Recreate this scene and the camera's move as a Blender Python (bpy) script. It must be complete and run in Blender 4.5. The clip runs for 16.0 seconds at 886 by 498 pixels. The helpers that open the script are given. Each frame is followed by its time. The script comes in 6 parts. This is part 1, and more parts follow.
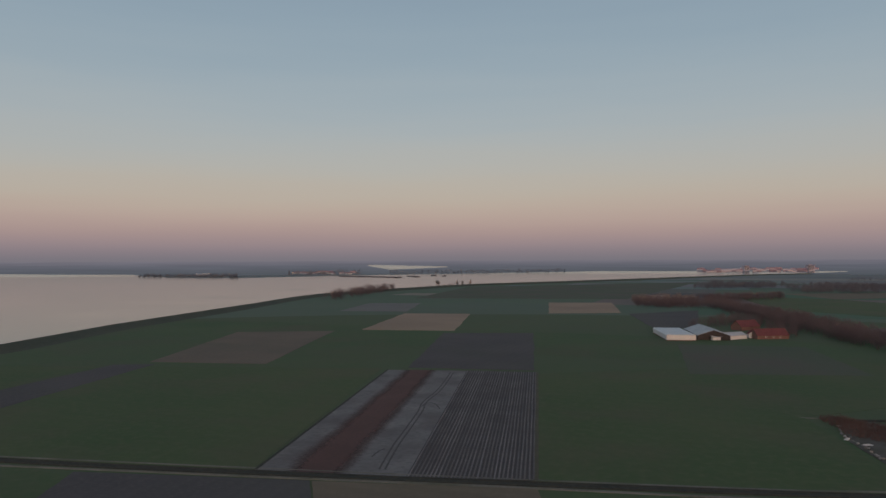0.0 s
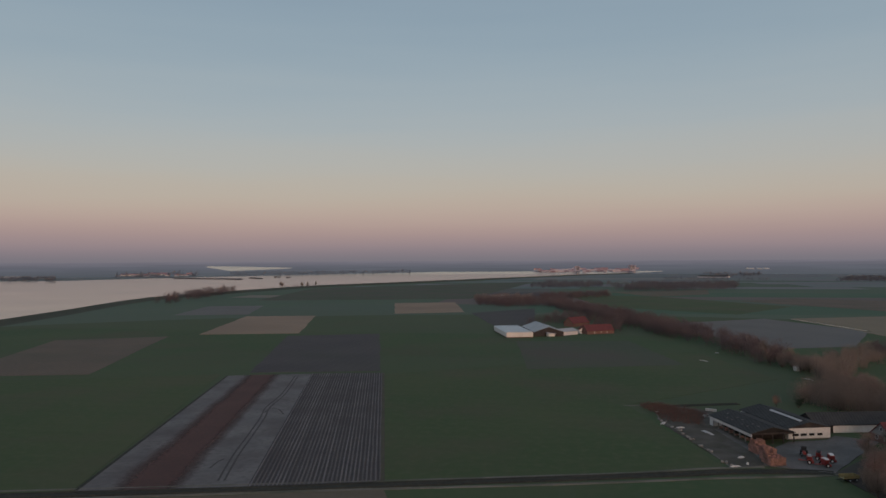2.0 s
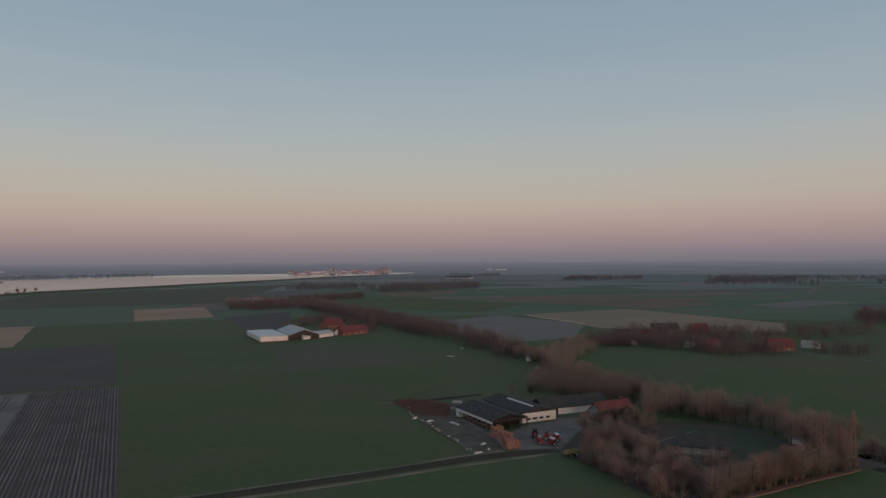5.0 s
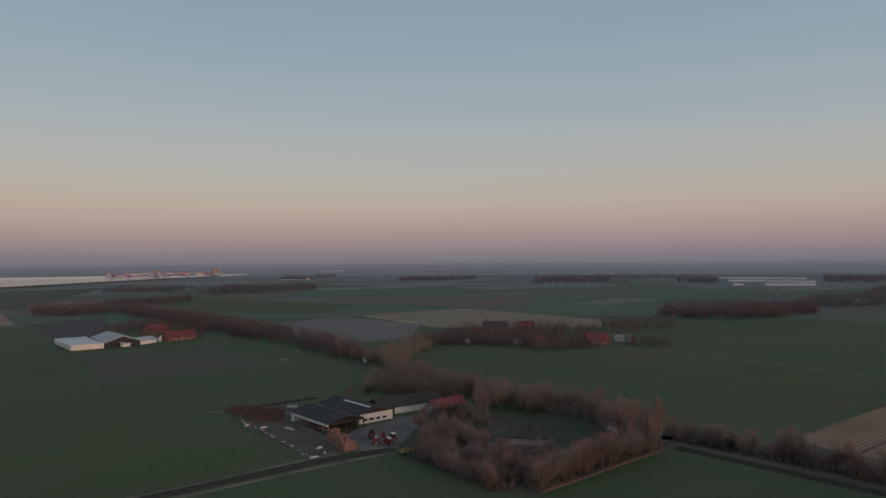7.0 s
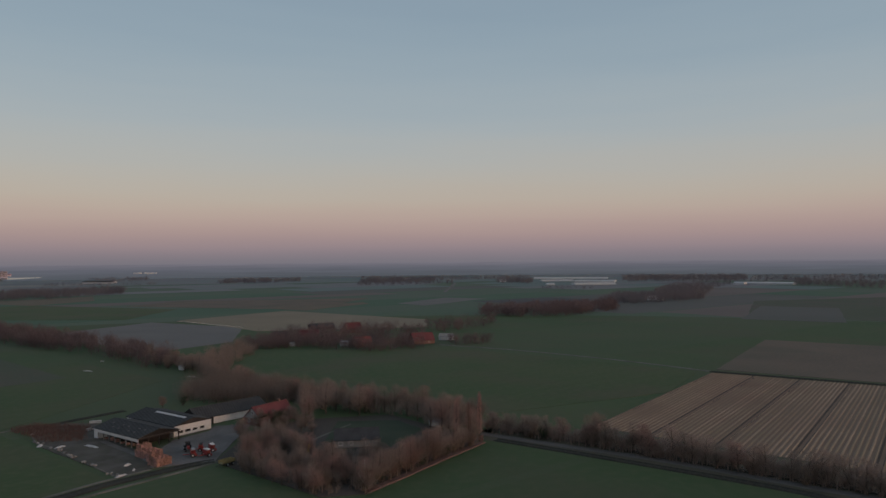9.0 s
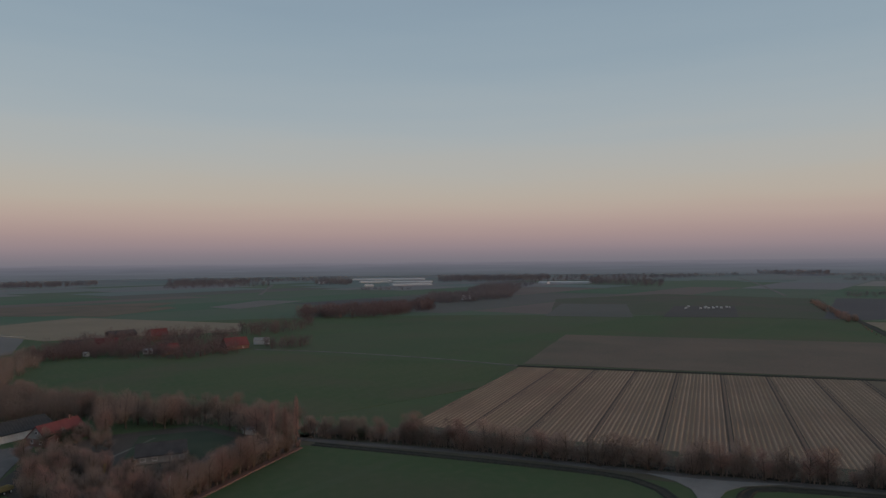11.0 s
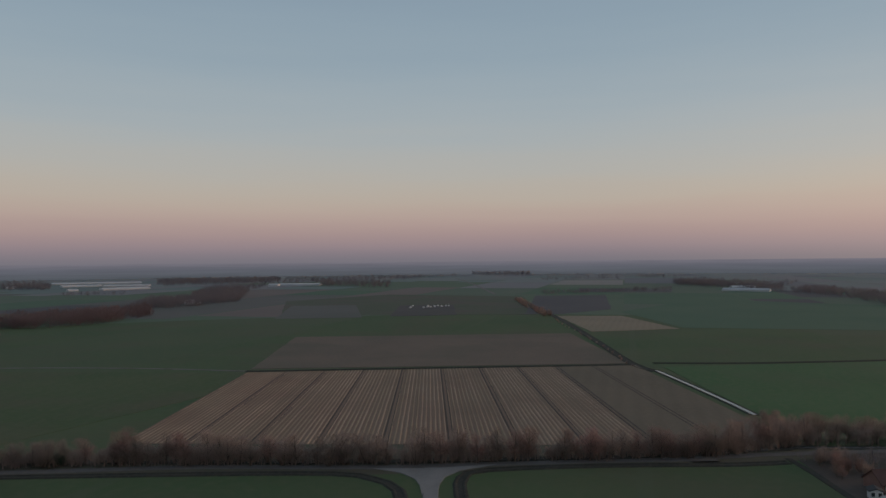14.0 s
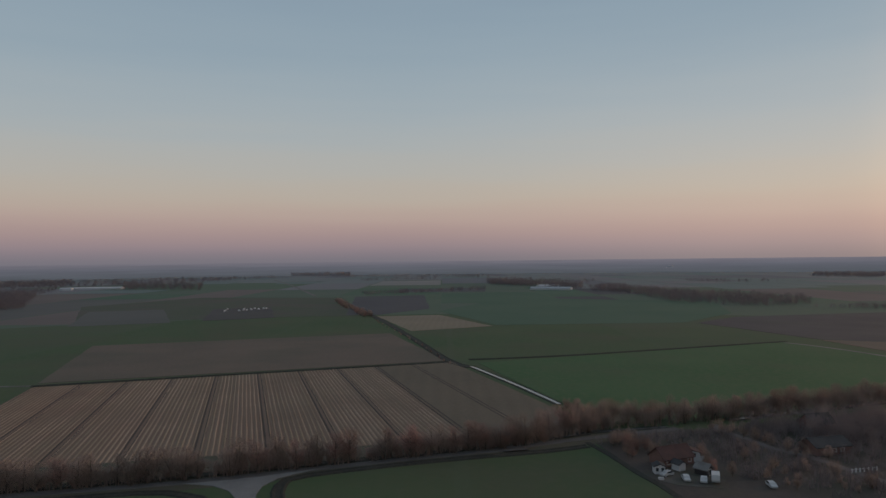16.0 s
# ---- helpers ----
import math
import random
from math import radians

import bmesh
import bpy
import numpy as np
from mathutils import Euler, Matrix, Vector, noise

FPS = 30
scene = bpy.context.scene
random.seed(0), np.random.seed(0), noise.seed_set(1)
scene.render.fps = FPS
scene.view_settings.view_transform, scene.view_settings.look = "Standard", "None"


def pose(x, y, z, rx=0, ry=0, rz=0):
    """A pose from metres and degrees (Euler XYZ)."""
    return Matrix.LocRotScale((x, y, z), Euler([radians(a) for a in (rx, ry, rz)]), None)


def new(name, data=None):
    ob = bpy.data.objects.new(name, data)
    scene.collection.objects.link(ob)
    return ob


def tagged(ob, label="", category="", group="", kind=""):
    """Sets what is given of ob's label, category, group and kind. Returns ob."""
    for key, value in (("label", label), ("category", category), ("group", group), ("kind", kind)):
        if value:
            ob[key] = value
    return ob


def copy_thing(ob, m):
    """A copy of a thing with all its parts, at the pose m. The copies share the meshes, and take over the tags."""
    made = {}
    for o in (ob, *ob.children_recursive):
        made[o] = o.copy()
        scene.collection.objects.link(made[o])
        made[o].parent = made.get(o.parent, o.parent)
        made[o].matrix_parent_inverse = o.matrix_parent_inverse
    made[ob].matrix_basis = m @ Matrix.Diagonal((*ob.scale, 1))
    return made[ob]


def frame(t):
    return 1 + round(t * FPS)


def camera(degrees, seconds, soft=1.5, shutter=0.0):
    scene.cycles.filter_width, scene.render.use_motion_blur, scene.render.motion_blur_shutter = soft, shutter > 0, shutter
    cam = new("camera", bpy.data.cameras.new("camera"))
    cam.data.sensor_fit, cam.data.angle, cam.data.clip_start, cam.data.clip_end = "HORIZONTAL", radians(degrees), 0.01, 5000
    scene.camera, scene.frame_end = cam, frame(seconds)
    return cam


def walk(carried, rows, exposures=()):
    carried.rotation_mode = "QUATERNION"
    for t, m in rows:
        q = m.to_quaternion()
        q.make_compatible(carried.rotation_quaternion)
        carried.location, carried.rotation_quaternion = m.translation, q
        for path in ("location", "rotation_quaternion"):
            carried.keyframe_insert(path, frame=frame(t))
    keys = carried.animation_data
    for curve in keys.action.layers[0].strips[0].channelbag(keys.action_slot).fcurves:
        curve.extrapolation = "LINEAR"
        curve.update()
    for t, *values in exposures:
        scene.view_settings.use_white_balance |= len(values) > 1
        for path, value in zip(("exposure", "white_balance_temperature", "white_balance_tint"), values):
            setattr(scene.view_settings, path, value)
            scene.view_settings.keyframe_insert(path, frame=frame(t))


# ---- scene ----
cam = camera(65.55, 16.0)


def at_time(t, x, y, z, yaw, pitch, roll):
    return t, pose(x, y, z, 90 + pitch, 0, yaw) @ pose(0, 0, 0, 0, 0, roll)


walk(cam, [
    at_time(0.0, 0.00, 0.00, 64.00, 14.71, 0.96, -0.22),
    at_time(0.5, -0.10, 0.24, 63.97, 11.52, 0.98, -0.22),
    at_time(1.0, -0.19, 0.47, 63.94, 8.34, 0.97, -0.22),
    at_time(1.5, -0.27, 0.69, 63.91, 5.13, 1.00, -0.24),
    at_time(2.0, -0.33, 0.90, 63.87, 1.95, 0.99, -0.26),
    at_time(2.5, -0.38, 1.11, 63.84, -1.26, 0.99, -0.25),
    at_time(3.0, -0.42, 1.32, 63.81, -4.78, 1.02, -0.28),
    at_time(3.5, -0.44, 1.51, 63.77, -8.10, 1.04, -0.33),
    at_time(4.0, -0.45, 1.70, 63.74, -11.44, 1.05, -0.34),
    at_time(6.5, -0.29, 2.55, 63.56, -28.31, 1.08, -0.37),
    at_time(7.0, -0.22, 2.70, 63.52, -31.68, 1.08, -0.37),
    at_time(7.5, -0.14, 2.85, 63.48, -35.10, 1.09, -0.40),
    at_time(8.0, -0.04, 2.99, 63.45, -38.60, 1.08, -0.46),
    at_time(8.5, 0.07, 3.12, 63.41, -42.16, 1.08, -0.46),
    at_time(9.0, 0.20, 3.24, 63.37, -46.03, 1.09, -0.45),
    at_time(11.5, 1.03, 3.76, 63.17, -64.67, 1.07, -0.51),
    at_time(12.0, 1.23, 3.85, 63.13, -68.31, 1.06, -0.45),
    at_time(12.5, 1.45, 3.92, 63.08, -71.93, 1.05, -0.45),
    at_time(13.0, 1.68, 4.00, 63.04, -75.62, 1.05, -0.47),
    at_time(13.5, 1.93, 4.06, 63.00, -79.52, 1.06, -0.45),
    at_time(14.0, 2.19, 4.12, 62.95, -83.15, 1.05, -0.49),
    at_time(14.5, 2.46, 4.17, 62.91, -86.80, 1.04, -0.51),
    at_time(15.0, 2.75, 4.22, 62.87, -90.45, 1.04, -0.53),
    at_time(15.5, 3.05, 4.26, 62.82, -94.11, 1.02, -0.58),
    at_time(16.0, 3.36, 4.29, 62.78, -98.02, 1.00, -0.60),
])

# ------------------------------------------------------------------ sky and sun
SUN_YAW, SUN_UP = -165.0, 4.0          # afterglow: low and behind the first view
sun_dir = Vector((-math.sin(radians(SUN_YAW)) * math.cos(radians(SUN_UP)), math.cos(radians(SUN_YAW)) * math.cos(radians(SUN_UP)), math.sin(radians(SUN_UP))))
world = bpy.data.worlds.new("dusk_sky")
scene.world = world
world.use_nodes = True
wn, wl = world.node_tree.nodes, world.node_tree.links
wn.clear()


def srgb(r, g, b):
    return tuple((c / 255 / 12.92) if c <= 10 else ((c / 255 + 0.055) / 1.055) ** 2.4 for c in (r, g, b)) + (1.0,)


def wmath(op, a, b):
    n = wn.new("ShaderNodeMath")
    n.operation = op
    n.use_clamp = False
    for i, v in enumerate((a, b)):
        if isinstance(v, (int, float)):
            n.inputs[i].default_value = v
        else:
            wl.new(v, n.inputs[i])
    return n.outputs[0]


w_co = wn.new("ShaderNodeTexCoord")
w_sep = wn.new("ShaderNodeSeparateXYZ")
wl.new(w_co.outputs["Generated"], w_sep.inputs[0])
ramp = wn.new("ShaderNodeValToRGB")
ramp.color_ramp.interpolation = "B_SPLINE"
stops = ((0.0, (115, 113, 123)), (0.008, (121, 116, 126)), (0.022, (142, 128, 136)), (0.040, (160, 138, 139)), (0.062, (175, 154, 148)),
         (0.090, (179, 167, 155)), (0.13, (173, 171, 166)), (0.19, (161, 170, 175)), (0.27, (146, 162, 173)), (0.36, (134, 153, 168)),
         (0.60, (128, 144, 160)), (1.0, (120, 134, 150)))
els = ramp.color_ramp.elements
els[0].position, els[0].color = stops[0][0], srgb(*stops[0][1])
els[1].position, els[1].color = stops[-1][0], srgb(*stops[-1][1])
for p, c in stops[1:-1]:
    e = els.new(p)
    e.color = srgb(*c)
# faint streaks of high cloud shift the bands a little
w_map = wn.new("ShaderNodeMapping")
w_map.inputs["Scale"].default_value = (1.2, 1.2, 14)
wl.new(w_co.outputs["Generated"], w_map.inputs[0])
w_noise = wn.new("ShaderNodeTexNoise")
w_noise.inputs["Scale"].default_value = 2.2
w_noise.inputs["Detail"].default_value = 4
wl.new(w_map.outputs[0], w_noise.inputs[0])
shift = wmath("MULTIPLY", wmath("SUBTRACT", w_noise.outputs[0], 0.5), 0.05)
height = wmath("ADD", w_sep.outputs["Z"], wmath("MULTIPLY", shift, wmath("MULTIPLY", wmath("MINIMUM", w_sep.outputs["Z"], 0.2), 5.0)))
wl.new(height, ramp.inputs[0])
# the west glows yellow
w_dot = wn.new("ShaderNodeVectorMath")
w_dot.operation = "DOT_PRODUCT"
wl.new(w_co.outputs["Generated"], w_dot.inputs[0])
w_dot.inputs[1].default_value = sun_dir
glow = wn.new("ShaderNodeMapRange")
glow.interpolation_type = "SMOOTHSTEP"
glow.inputs["From Min"].default_value = 0.76
glow.inputs["From Max"].default_value = 1.0
wl.new(w_dot.outputs["Value"], glow.inputs["Value"])
w_glow = wn.new("ShaderNodeMix")
w_glow.data_type, w_glow.blend_type = "RGBA", "ADD"
wl.new(wmath("POWER", glow.outputs[0], 2.6), w_glow.inputs["Factor"])
wl.new(ramp.outputs[0], w_glow.inputs["A"])
w_glow.inputs["B"].default_value = (3.0, 1.8, 0.85, 1)
# and warms the sky far round on that side
warm = wn.new("ShaderNodeMapRange")
warm.interpolation_type = "SMOOTHSTEP"
warm.inputs["From Min"].default_value = 0.3
warm.inputs["From Max"].default_value = 1.0
wl.new(w_dot.outputs["Value"], warm.inputs["Value"])
w_warm = wn.new("ShaderNodeMix")
w_warm.data_type, w_warm.blend_type = "RGBA", "ADD"
wl.new(wmath("MULTIPLY", warm.outputs[0], wmath("MAXIMUM", wmath("SUBTRACT", 1.7, wmath("MULTIPLY", w_sep.outputs["Z"], 5.0)), 0.0)), w_warm.inputs["Factor"])
wl.new(w_glow.outputs["Result"], w_warm.inputs["A"])
w_warm.inputs["B"].default_value = (0.07, 0.045, 0.03, 1)
sky = wn.new("ShaderNodeTexSky")
sky.sky_type = "NISHITA"
sky.sun_disc = False
sky.sun_elevation, sky.sun_rotation = radians(SUN_UP), radians(-SUN_YAW)
w_add = wn.new("ShaderNodeMix")
w_add.data_type, w_add.blend_type = "RGBA", "ADD"
w_add.inputs["Factor"].default_value = 0.01
wl.new(w_warm.outputs["Result"], w_add.inputs["A"])
wl.new(sky.outputs[0], w_add.inputs["B"])
w_bg = wn.new("ShaderNodeBackground")
w_bg.inputs["Strength"].default_value = 1.0
wl.new(w_add.outputs["Result"], w_bg.inputs[0])
wl.new(w_bg.outputs[0], wn.new("ShaderNodeOutputWorld").inputs[0])

sun_data = bpy.data.lights.new("sun", "SUN")
sun_data.energy, sun_data.angle, sun_data.color = 0.62, radians(22), (1.0, 0.58, 0.50)
sun = new("sun", sun_data)
sun.rotation_euler = (-sun_dir).to_track_quat("-Z", "Y").to_euler()


# ------------------------------------------------------------------ materials
def material(name, a, b, c=None, scale=0.05, fine=0.8, rough=0.9, bump=0.3, lines=None, vary=0.0, metal=0.0, spec=0.2, plots=None, through_light=0.0, stain=None):
    """Two tones a, b in broad patches, c in fine grain; lines = (metres, turn, strength) for drilled or rolled rows; vary: tone from object to object;
    through_light: share of light that passes a bundle of thin twigs; stain = (colour, scale, amount) for wet or worn patches."""
    m = bpy.data.materials.new(name)
    m.use_nodes = True
    nd, ln = m.node_tree.nodes, m.node_tree.links
    bsdf = nd["Principled BSDF"]
    bsdf.inputs["Roughness"].default_value = rough
    bsdf.inputs["Metallic"].default_value = metal
    bsdf.inputs["Specular IOR Level"].default_value = spec
    geo = nd.new("ShaderNodeNewGeometry")

    def noise_tex(s, detail):
        n = nd.new("ShaderNodeTexNoise")
        n.inputs["Scale"].default_value = s
        n.inputs["Detail"].default_value = detail
        ln.new(geo.outputs["Position"], n.inputs["Vector"])
        return n.outputs[0]

    def mix(fac, x, y, blend="MIX"):
        n = nd.new("ShaderNodeMix")
        n.data_type, n.blend_type = "RGBA", blend
        for s, v in (("Factor", fac), ("A", x), ("B", y)):
            if isinstance(v, (int, float)):
                n.inputs[s].default_value = v
            elif isinstance(v, tuple):
                n.inputs[s].default_value = (*v[:3], 1)
            else:
                ln.new(v, n.inputs[s])
        return n.outputs["Result"]

    def spread(v, lo, hi):
        n = nd.new("ShaderNodeMapRange")
        n.inputs["From Min"].default_value, n.inputs["From Max"].default_value = lo, hi
        ln.new(v, n.inputs["Value"])
        return n.outputs[0]

    broad, grain = noise_tex(scale, 5), noise_tex(fine, 4)
    col = mix(spread(broad, 0.32, 0.68), a, b)
    if c:
        col = mix(spread(grain, 0.45, 0.8), col, c)
    if stain:
        col = mix(spread_to(nd, ln, spread(noise_tex(stain[1], 7), 0.46, 0.66), 0.0, stain[2]), col, stain[0])
    if plots:
        # the patchwork of far plots, each with its own tone
        mp = nd.new("ShaderNodeMapping")
        mp.inputs["Rotation"].default_value = (0, 0, radians(8))
        ln.new(geo.outputs["Position"], mp.inputs[0])
        bt = nd.new("ShaderNodeTexBrick")
        bt.inputs["Scale"].default_value = 1.0
        bt.inputs["Brick Width"].default_value = 420.0
        bt.inputs["Row Height"].default_value = 150.0
        bt.inputs["Mortar Size"].default_value = 2.5
        bt.inputs["Color1"].default_value, bt.inputs["Color2"].default_value = (0, 0, 0, 1), (1, 1, 1, 1)
        bt.inputs["Mortar"].default_value = (0.7, 0.7, 0.7, 1)
        ln.new(mp.outputs[0], bt.inputs[0])
        col = mix(spread(bt.outputs[0], 0.35, 1.2), col, plots)
    if lines:
        size, turn, strength = lines
        mp = nd.new("ShaderNodeMapping")
        mp.inputs["Rotation"].default_value = (0, 0, radians(turn))
        ln.new(geo.outputs["Position"], mp.inputs[0])
        wv = nd.new("ShaderNodeTexWave")
        wv.inputs["Scale"].default_value = 0.314 / size
        wv.inputs["Distortion"].default_value = 0.6
        wv.inputs["Detail Scale"].default_value = 0.05
        ln.new(mp.outputs[0], wv.inputs[0])
        col = mix(strength, col, wv.outputs[0], "MULTIPLY")
    if vary:
        info = nd.new("ShaderNodeObjectInfo")
        hsv = nd.new("ShaderNodeHueSaturation")
        ln.new(col, hsv.inputs["Color"])
        ln.new(spread_to(nd, ln, info.outputs["Random"], 1 - vary, 1 + vary), hsv.inputs["Value"])
        ln.new(spread_to(nd, ln, info.outputs["Random"], 0.5 + vary * 0.03, 0.5 - vary * 0.03), hsv.inputs["Hue"])
        col = hsv.outputs[0]
    ln.new(col, bsdf.inputs["Base Color"])
    if bump:
        bp = nd.new("ShaderNodeBump")
        bp.inputs["Strength"].default_value = bump
        bp.inputs["Distance"].default_value = 0.1
        ln.new(grain, bp.inputs["Height"])
        ln.new(bp.outputs[0], bsdf.inputs["Normal"])
    if through_light:
        tr = nd.new("ShaderNodeBsdfTranslucent")
        ln.new(col, tr.inputs["Color"])
        both = nd.new("ShaderNodeMixShader")
        both.inputs[0].default_value = through_light
        ln.new(bsdf.outputs[0], both.inputs[1])
        ln.new(tr.outputs[0], both.inputs[2])
        ln.new(both.outputs[0], nd["Material Output"].inputs[0])
    return m


def spread_to(nd, ln, v, lo, hi):
    n = nd.new("ShaderNodeMapRange")
    n.inputs["To Min"].default_value, n.inputs["To Max"].default_value = lo, hi
    ln.new(v, n.inputs["Value"])
    return n.outputs[0]


M_MEADOW = material("meadow", (0.047, 0.083, 0.036), (0.066, 0.093, 0.043), (0.074, 0.094, 0.048), 0.009, 0.25, plots=(0.072, 0.090, 0.052), stain=((0.078, 0.074, 0.048), 0.014, 0.5))
# meadow tones paled and blued with distance: haze put into the base colour
M_MID_HAZE = material("far_meadow", (0.070, 0.112, 0.072), (0.088, 0.122, 0.082), (0.098, 0.122, 0.088), 0.004, 0.1, plots=(0.092, 0.112, 0.086))
M_DISTANT_HAZE = material("distant_plots", (0.134, 0.154, 0.154), (0.158, 0.168, 0.170), None, 0.003, 0.05, plots=(0.172, 0.166, 0.174))
# crop colours with a haze tint painted in, stronger in the distant set
FAR_HAZE_PLOTS = [material("far_crop", (0.056, 0.108, 0.068), (0.072, 0.118, 0.078), None, 0.006, 0.1), material("far_pasture", (0.078, 0.112, 0.080), (0.094, 0.118, 0.090), None, 0.006, 0.1),
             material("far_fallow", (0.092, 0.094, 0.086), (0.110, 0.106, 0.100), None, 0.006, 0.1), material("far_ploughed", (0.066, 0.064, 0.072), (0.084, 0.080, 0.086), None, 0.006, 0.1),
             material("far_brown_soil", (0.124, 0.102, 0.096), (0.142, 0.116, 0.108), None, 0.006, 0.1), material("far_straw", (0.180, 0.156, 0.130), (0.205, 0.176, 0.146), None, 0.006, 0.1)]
DISTANT_HAZE_PLOTS = [material("distant_crop", (0.112, 0.152, 0.148), (0.130, 0.164, 0.158), None, 0.004, 0.05), material("distant_pasture", (0.140, 0.162, 0.162), (0.156, 0.172, 0.172), None, 0.004, 0.05),
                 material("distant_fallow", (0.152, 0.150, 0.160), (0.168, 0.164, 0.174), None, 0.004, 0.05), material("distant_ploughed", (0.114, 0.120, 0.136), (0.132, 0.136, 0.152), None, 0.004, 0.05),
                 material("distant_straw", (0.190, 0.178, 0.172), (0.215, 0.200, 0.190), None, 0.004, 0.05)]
M_GREEN = material("winter_wheat", (0.047, 0.082, 0.033), (0.074, 0.092, 0.043), (0.082, 0.096, 0.049), 0.010, 0.3, lines=(11.0, 98, 0.03), stain=((0.088, 0.080, 0.052), 0.016, 0.6))
M_BRIGHT = material("bright_grass", (0.040, 0.096, 0.036), (0.056, 0.110, 0.046), (0.074, 0.110, 0.05), 0.012, 0.3, stain=((0.070, 0.090, 0.048), 0.02, 0.4))
M_DULL = material("dull_grass", (0.062, 0.078, 0.050), (0.082, 0.086, 0.062), (0.085, 0.088, 0.064), 0.012, 0.3, stain=((0.088, 0.072, 0.062), 0.012, 0.7))
M_OLIVE = material("olive_stubble", (0.115, 0.096, 0.070), (0.14, 0.112, 0.082), (0.15, 0.12, 0.09), 0.02, 0.5, lines=(8.0, 98, 0.06))
M_DARKSOIL = material("ploughed_soil", (0.062, 0.056, 0.060), (0.082, 0.073, 0.075), (0.094, 0.083, 0.081), 0.02, 0.7, lines=(6.0, 8, 0.05), stain=((0.066, 0.072, 0.054), 0.012, 0.35))
M_BROWN = material("brown_soil", (0.120, 0.096, 0.076), (0.150, 0.114, 0.090), (0.17, 0.13, 0.10), 0.02, 0.6, lines=(5.0, 8, 0.10), stain=((0.096, 0.090, 0.066), 0.014, 0.6))
M_PALESOIL = material("pale_dry_soil", (0.135, 0.126, 0.128), (0.185, 0.172, 0.170), (0.11, 0.102, 0.104), 0.06, 0.5, stain=((0.088, 0.076, 0.076), 0.05, 0.6))
M_RIDGE = material("ridge_soil", (0.140, 0.126, 0.128), (0.175, 0.158, 0.158), (0.12, 0.108, 0.110), 0.08, 1.2, vary=0.2, stain=((0.085, 0.074, 0.076), 0.06, 0.6))
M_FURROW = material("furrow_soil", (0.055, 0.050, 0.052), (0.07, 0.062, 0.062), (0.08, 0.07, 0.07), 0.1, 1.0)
M_GREYSOIL = material("grey_soil", (0.128, 0.122, 0.118), (0.15, 0.142, 0.136), (0.158, 0.15, 0.142), 0.02, 0.4)
M_TAN = material("tan_stubble", (0.27, 0.195, 0.145), (0.33, 0.235, 0.172), (0.24, 0.18, 0.132), 0.02, 0.5, lines=(6.0, 8, 0.08), stain=((0.21, 0.155, 0.115), 0.010, 0.7))
M_STRAW = material("straw_field", (0.20, 0.165, 0.118), (0.235, 0.19, 0.135), (0.18, 0.15, 0.11), 0.015, 0.5, lines=(6.0, 100, 0.06))
M_SWATH = material("straw_swath", (0.250, 0.186, 0.128), (0.285, 0.214, 0.150), (0.205, 0.150, 0.108), 0.03, 1.2, vary=0.18, stain=((0.185, 0.120, 0.086), 0.018, 0.75))
M_STUBBLE = material("stubble_ground", (0.150, 0.108, 0.080), (0.182, 0.130, 0.096), (0.18, 0.132, 0.098), 0.02, 0.8, stain=((0.150, 0.094, 0.072), 0.02, 0.7))
M_TRACK = material("wheel_track", (0.054, 0.044, 0.038), (0.070, 0.056, 0.046), None, 0.1, 1.0)
M_DIKE = material("dike_grass", (0.050, 0.058, 0.042), (0.066, 0.070, 0.050), (0.08, 0.075, 0.06), 0.02, 0.3)
M_BANK = material("rough_bank", (0.115, 0.108, 0.092), (0.165, 0.152, 0.132), (0.19, 0.17, 0.15), 0.08, 0.8, stain=((0.07, 0.075, 0.05), 0.06, 0.7))
M_VERGE = material("brown_verge", (0.070, 0.064, 0.048), (0.092, 0.080, 0.060), (0.075, 0.085, 0.05), 0.1, 0.7)
M_DITCH = material("dark_ditch", (0.028, 0.029, 0.024), (0.040, 0.039, 0.032), (0.055, 0.052, 0.042), 0.1, 0.8)
M_ASPHALT = material("asphalt", (0.165, 0.160, 0.158), (0.20, 0.194, 0.188), (0.22, 0.21, 0.20), 0.15, 2.0)
M_CONCRETE = material("yard_concrete", (0.132, 0.122, 0.118), (0.170, 0.156, 0.150), (0.11, 0.10, 0.096), 0.1, 1.0, stain=((0.085, 0.076, 0.07), 0.09, 0.7))
M_MUD = material("yard_mud", (0.062, 0.054, 0.048), (0.092, 0.080, 0.070), (0.075, 0.085, 0.052), 0.12, 0.9, stain=((0.12, 0.105, 0.098), 0.16, 0.6))
M_BRUSH = material("red_brush", (0.13, 0.085, 0.074), (0.165, 0.10, 0.086), (0.10, 0.065, 0.06), 0.2, 1.0)
M_DARKGROUND = material("grove_floor", (0.060, 0.050, 0.045), (0.080, 0.064, 0.056), (0.09, 0.072, 0.06), 0.1, 0.7, stain=((0.045, 0.052, 0.036), 0.05, 0.6))
M_LAWN = material("garden_lawn", (0.040, 0.054, 0.034), (0.050, 0.062, 0.040), None, 0.1, 0.7)
M_BARK = material("bark", (0.085, 0.068, 0.055), (0.12, 0.095, 0.075), (0.15, 0.12, 0.1), 0.5, 3.0)
M_TWIG = material("bare_twigs", (0.262, 0.202, 0.174), (0.305, 0.232, 0.198), None, 0.03, 0.5, bump=0, vary=0.2, through_light=0.5)
M_TWIG_RED = material("rusty_twigs", (0.290, 0.188, 0.164), (0.325, 0.208, 0.180), None, 0.03, 0.5, bump=0, vary=0.2, through_light=0.5)
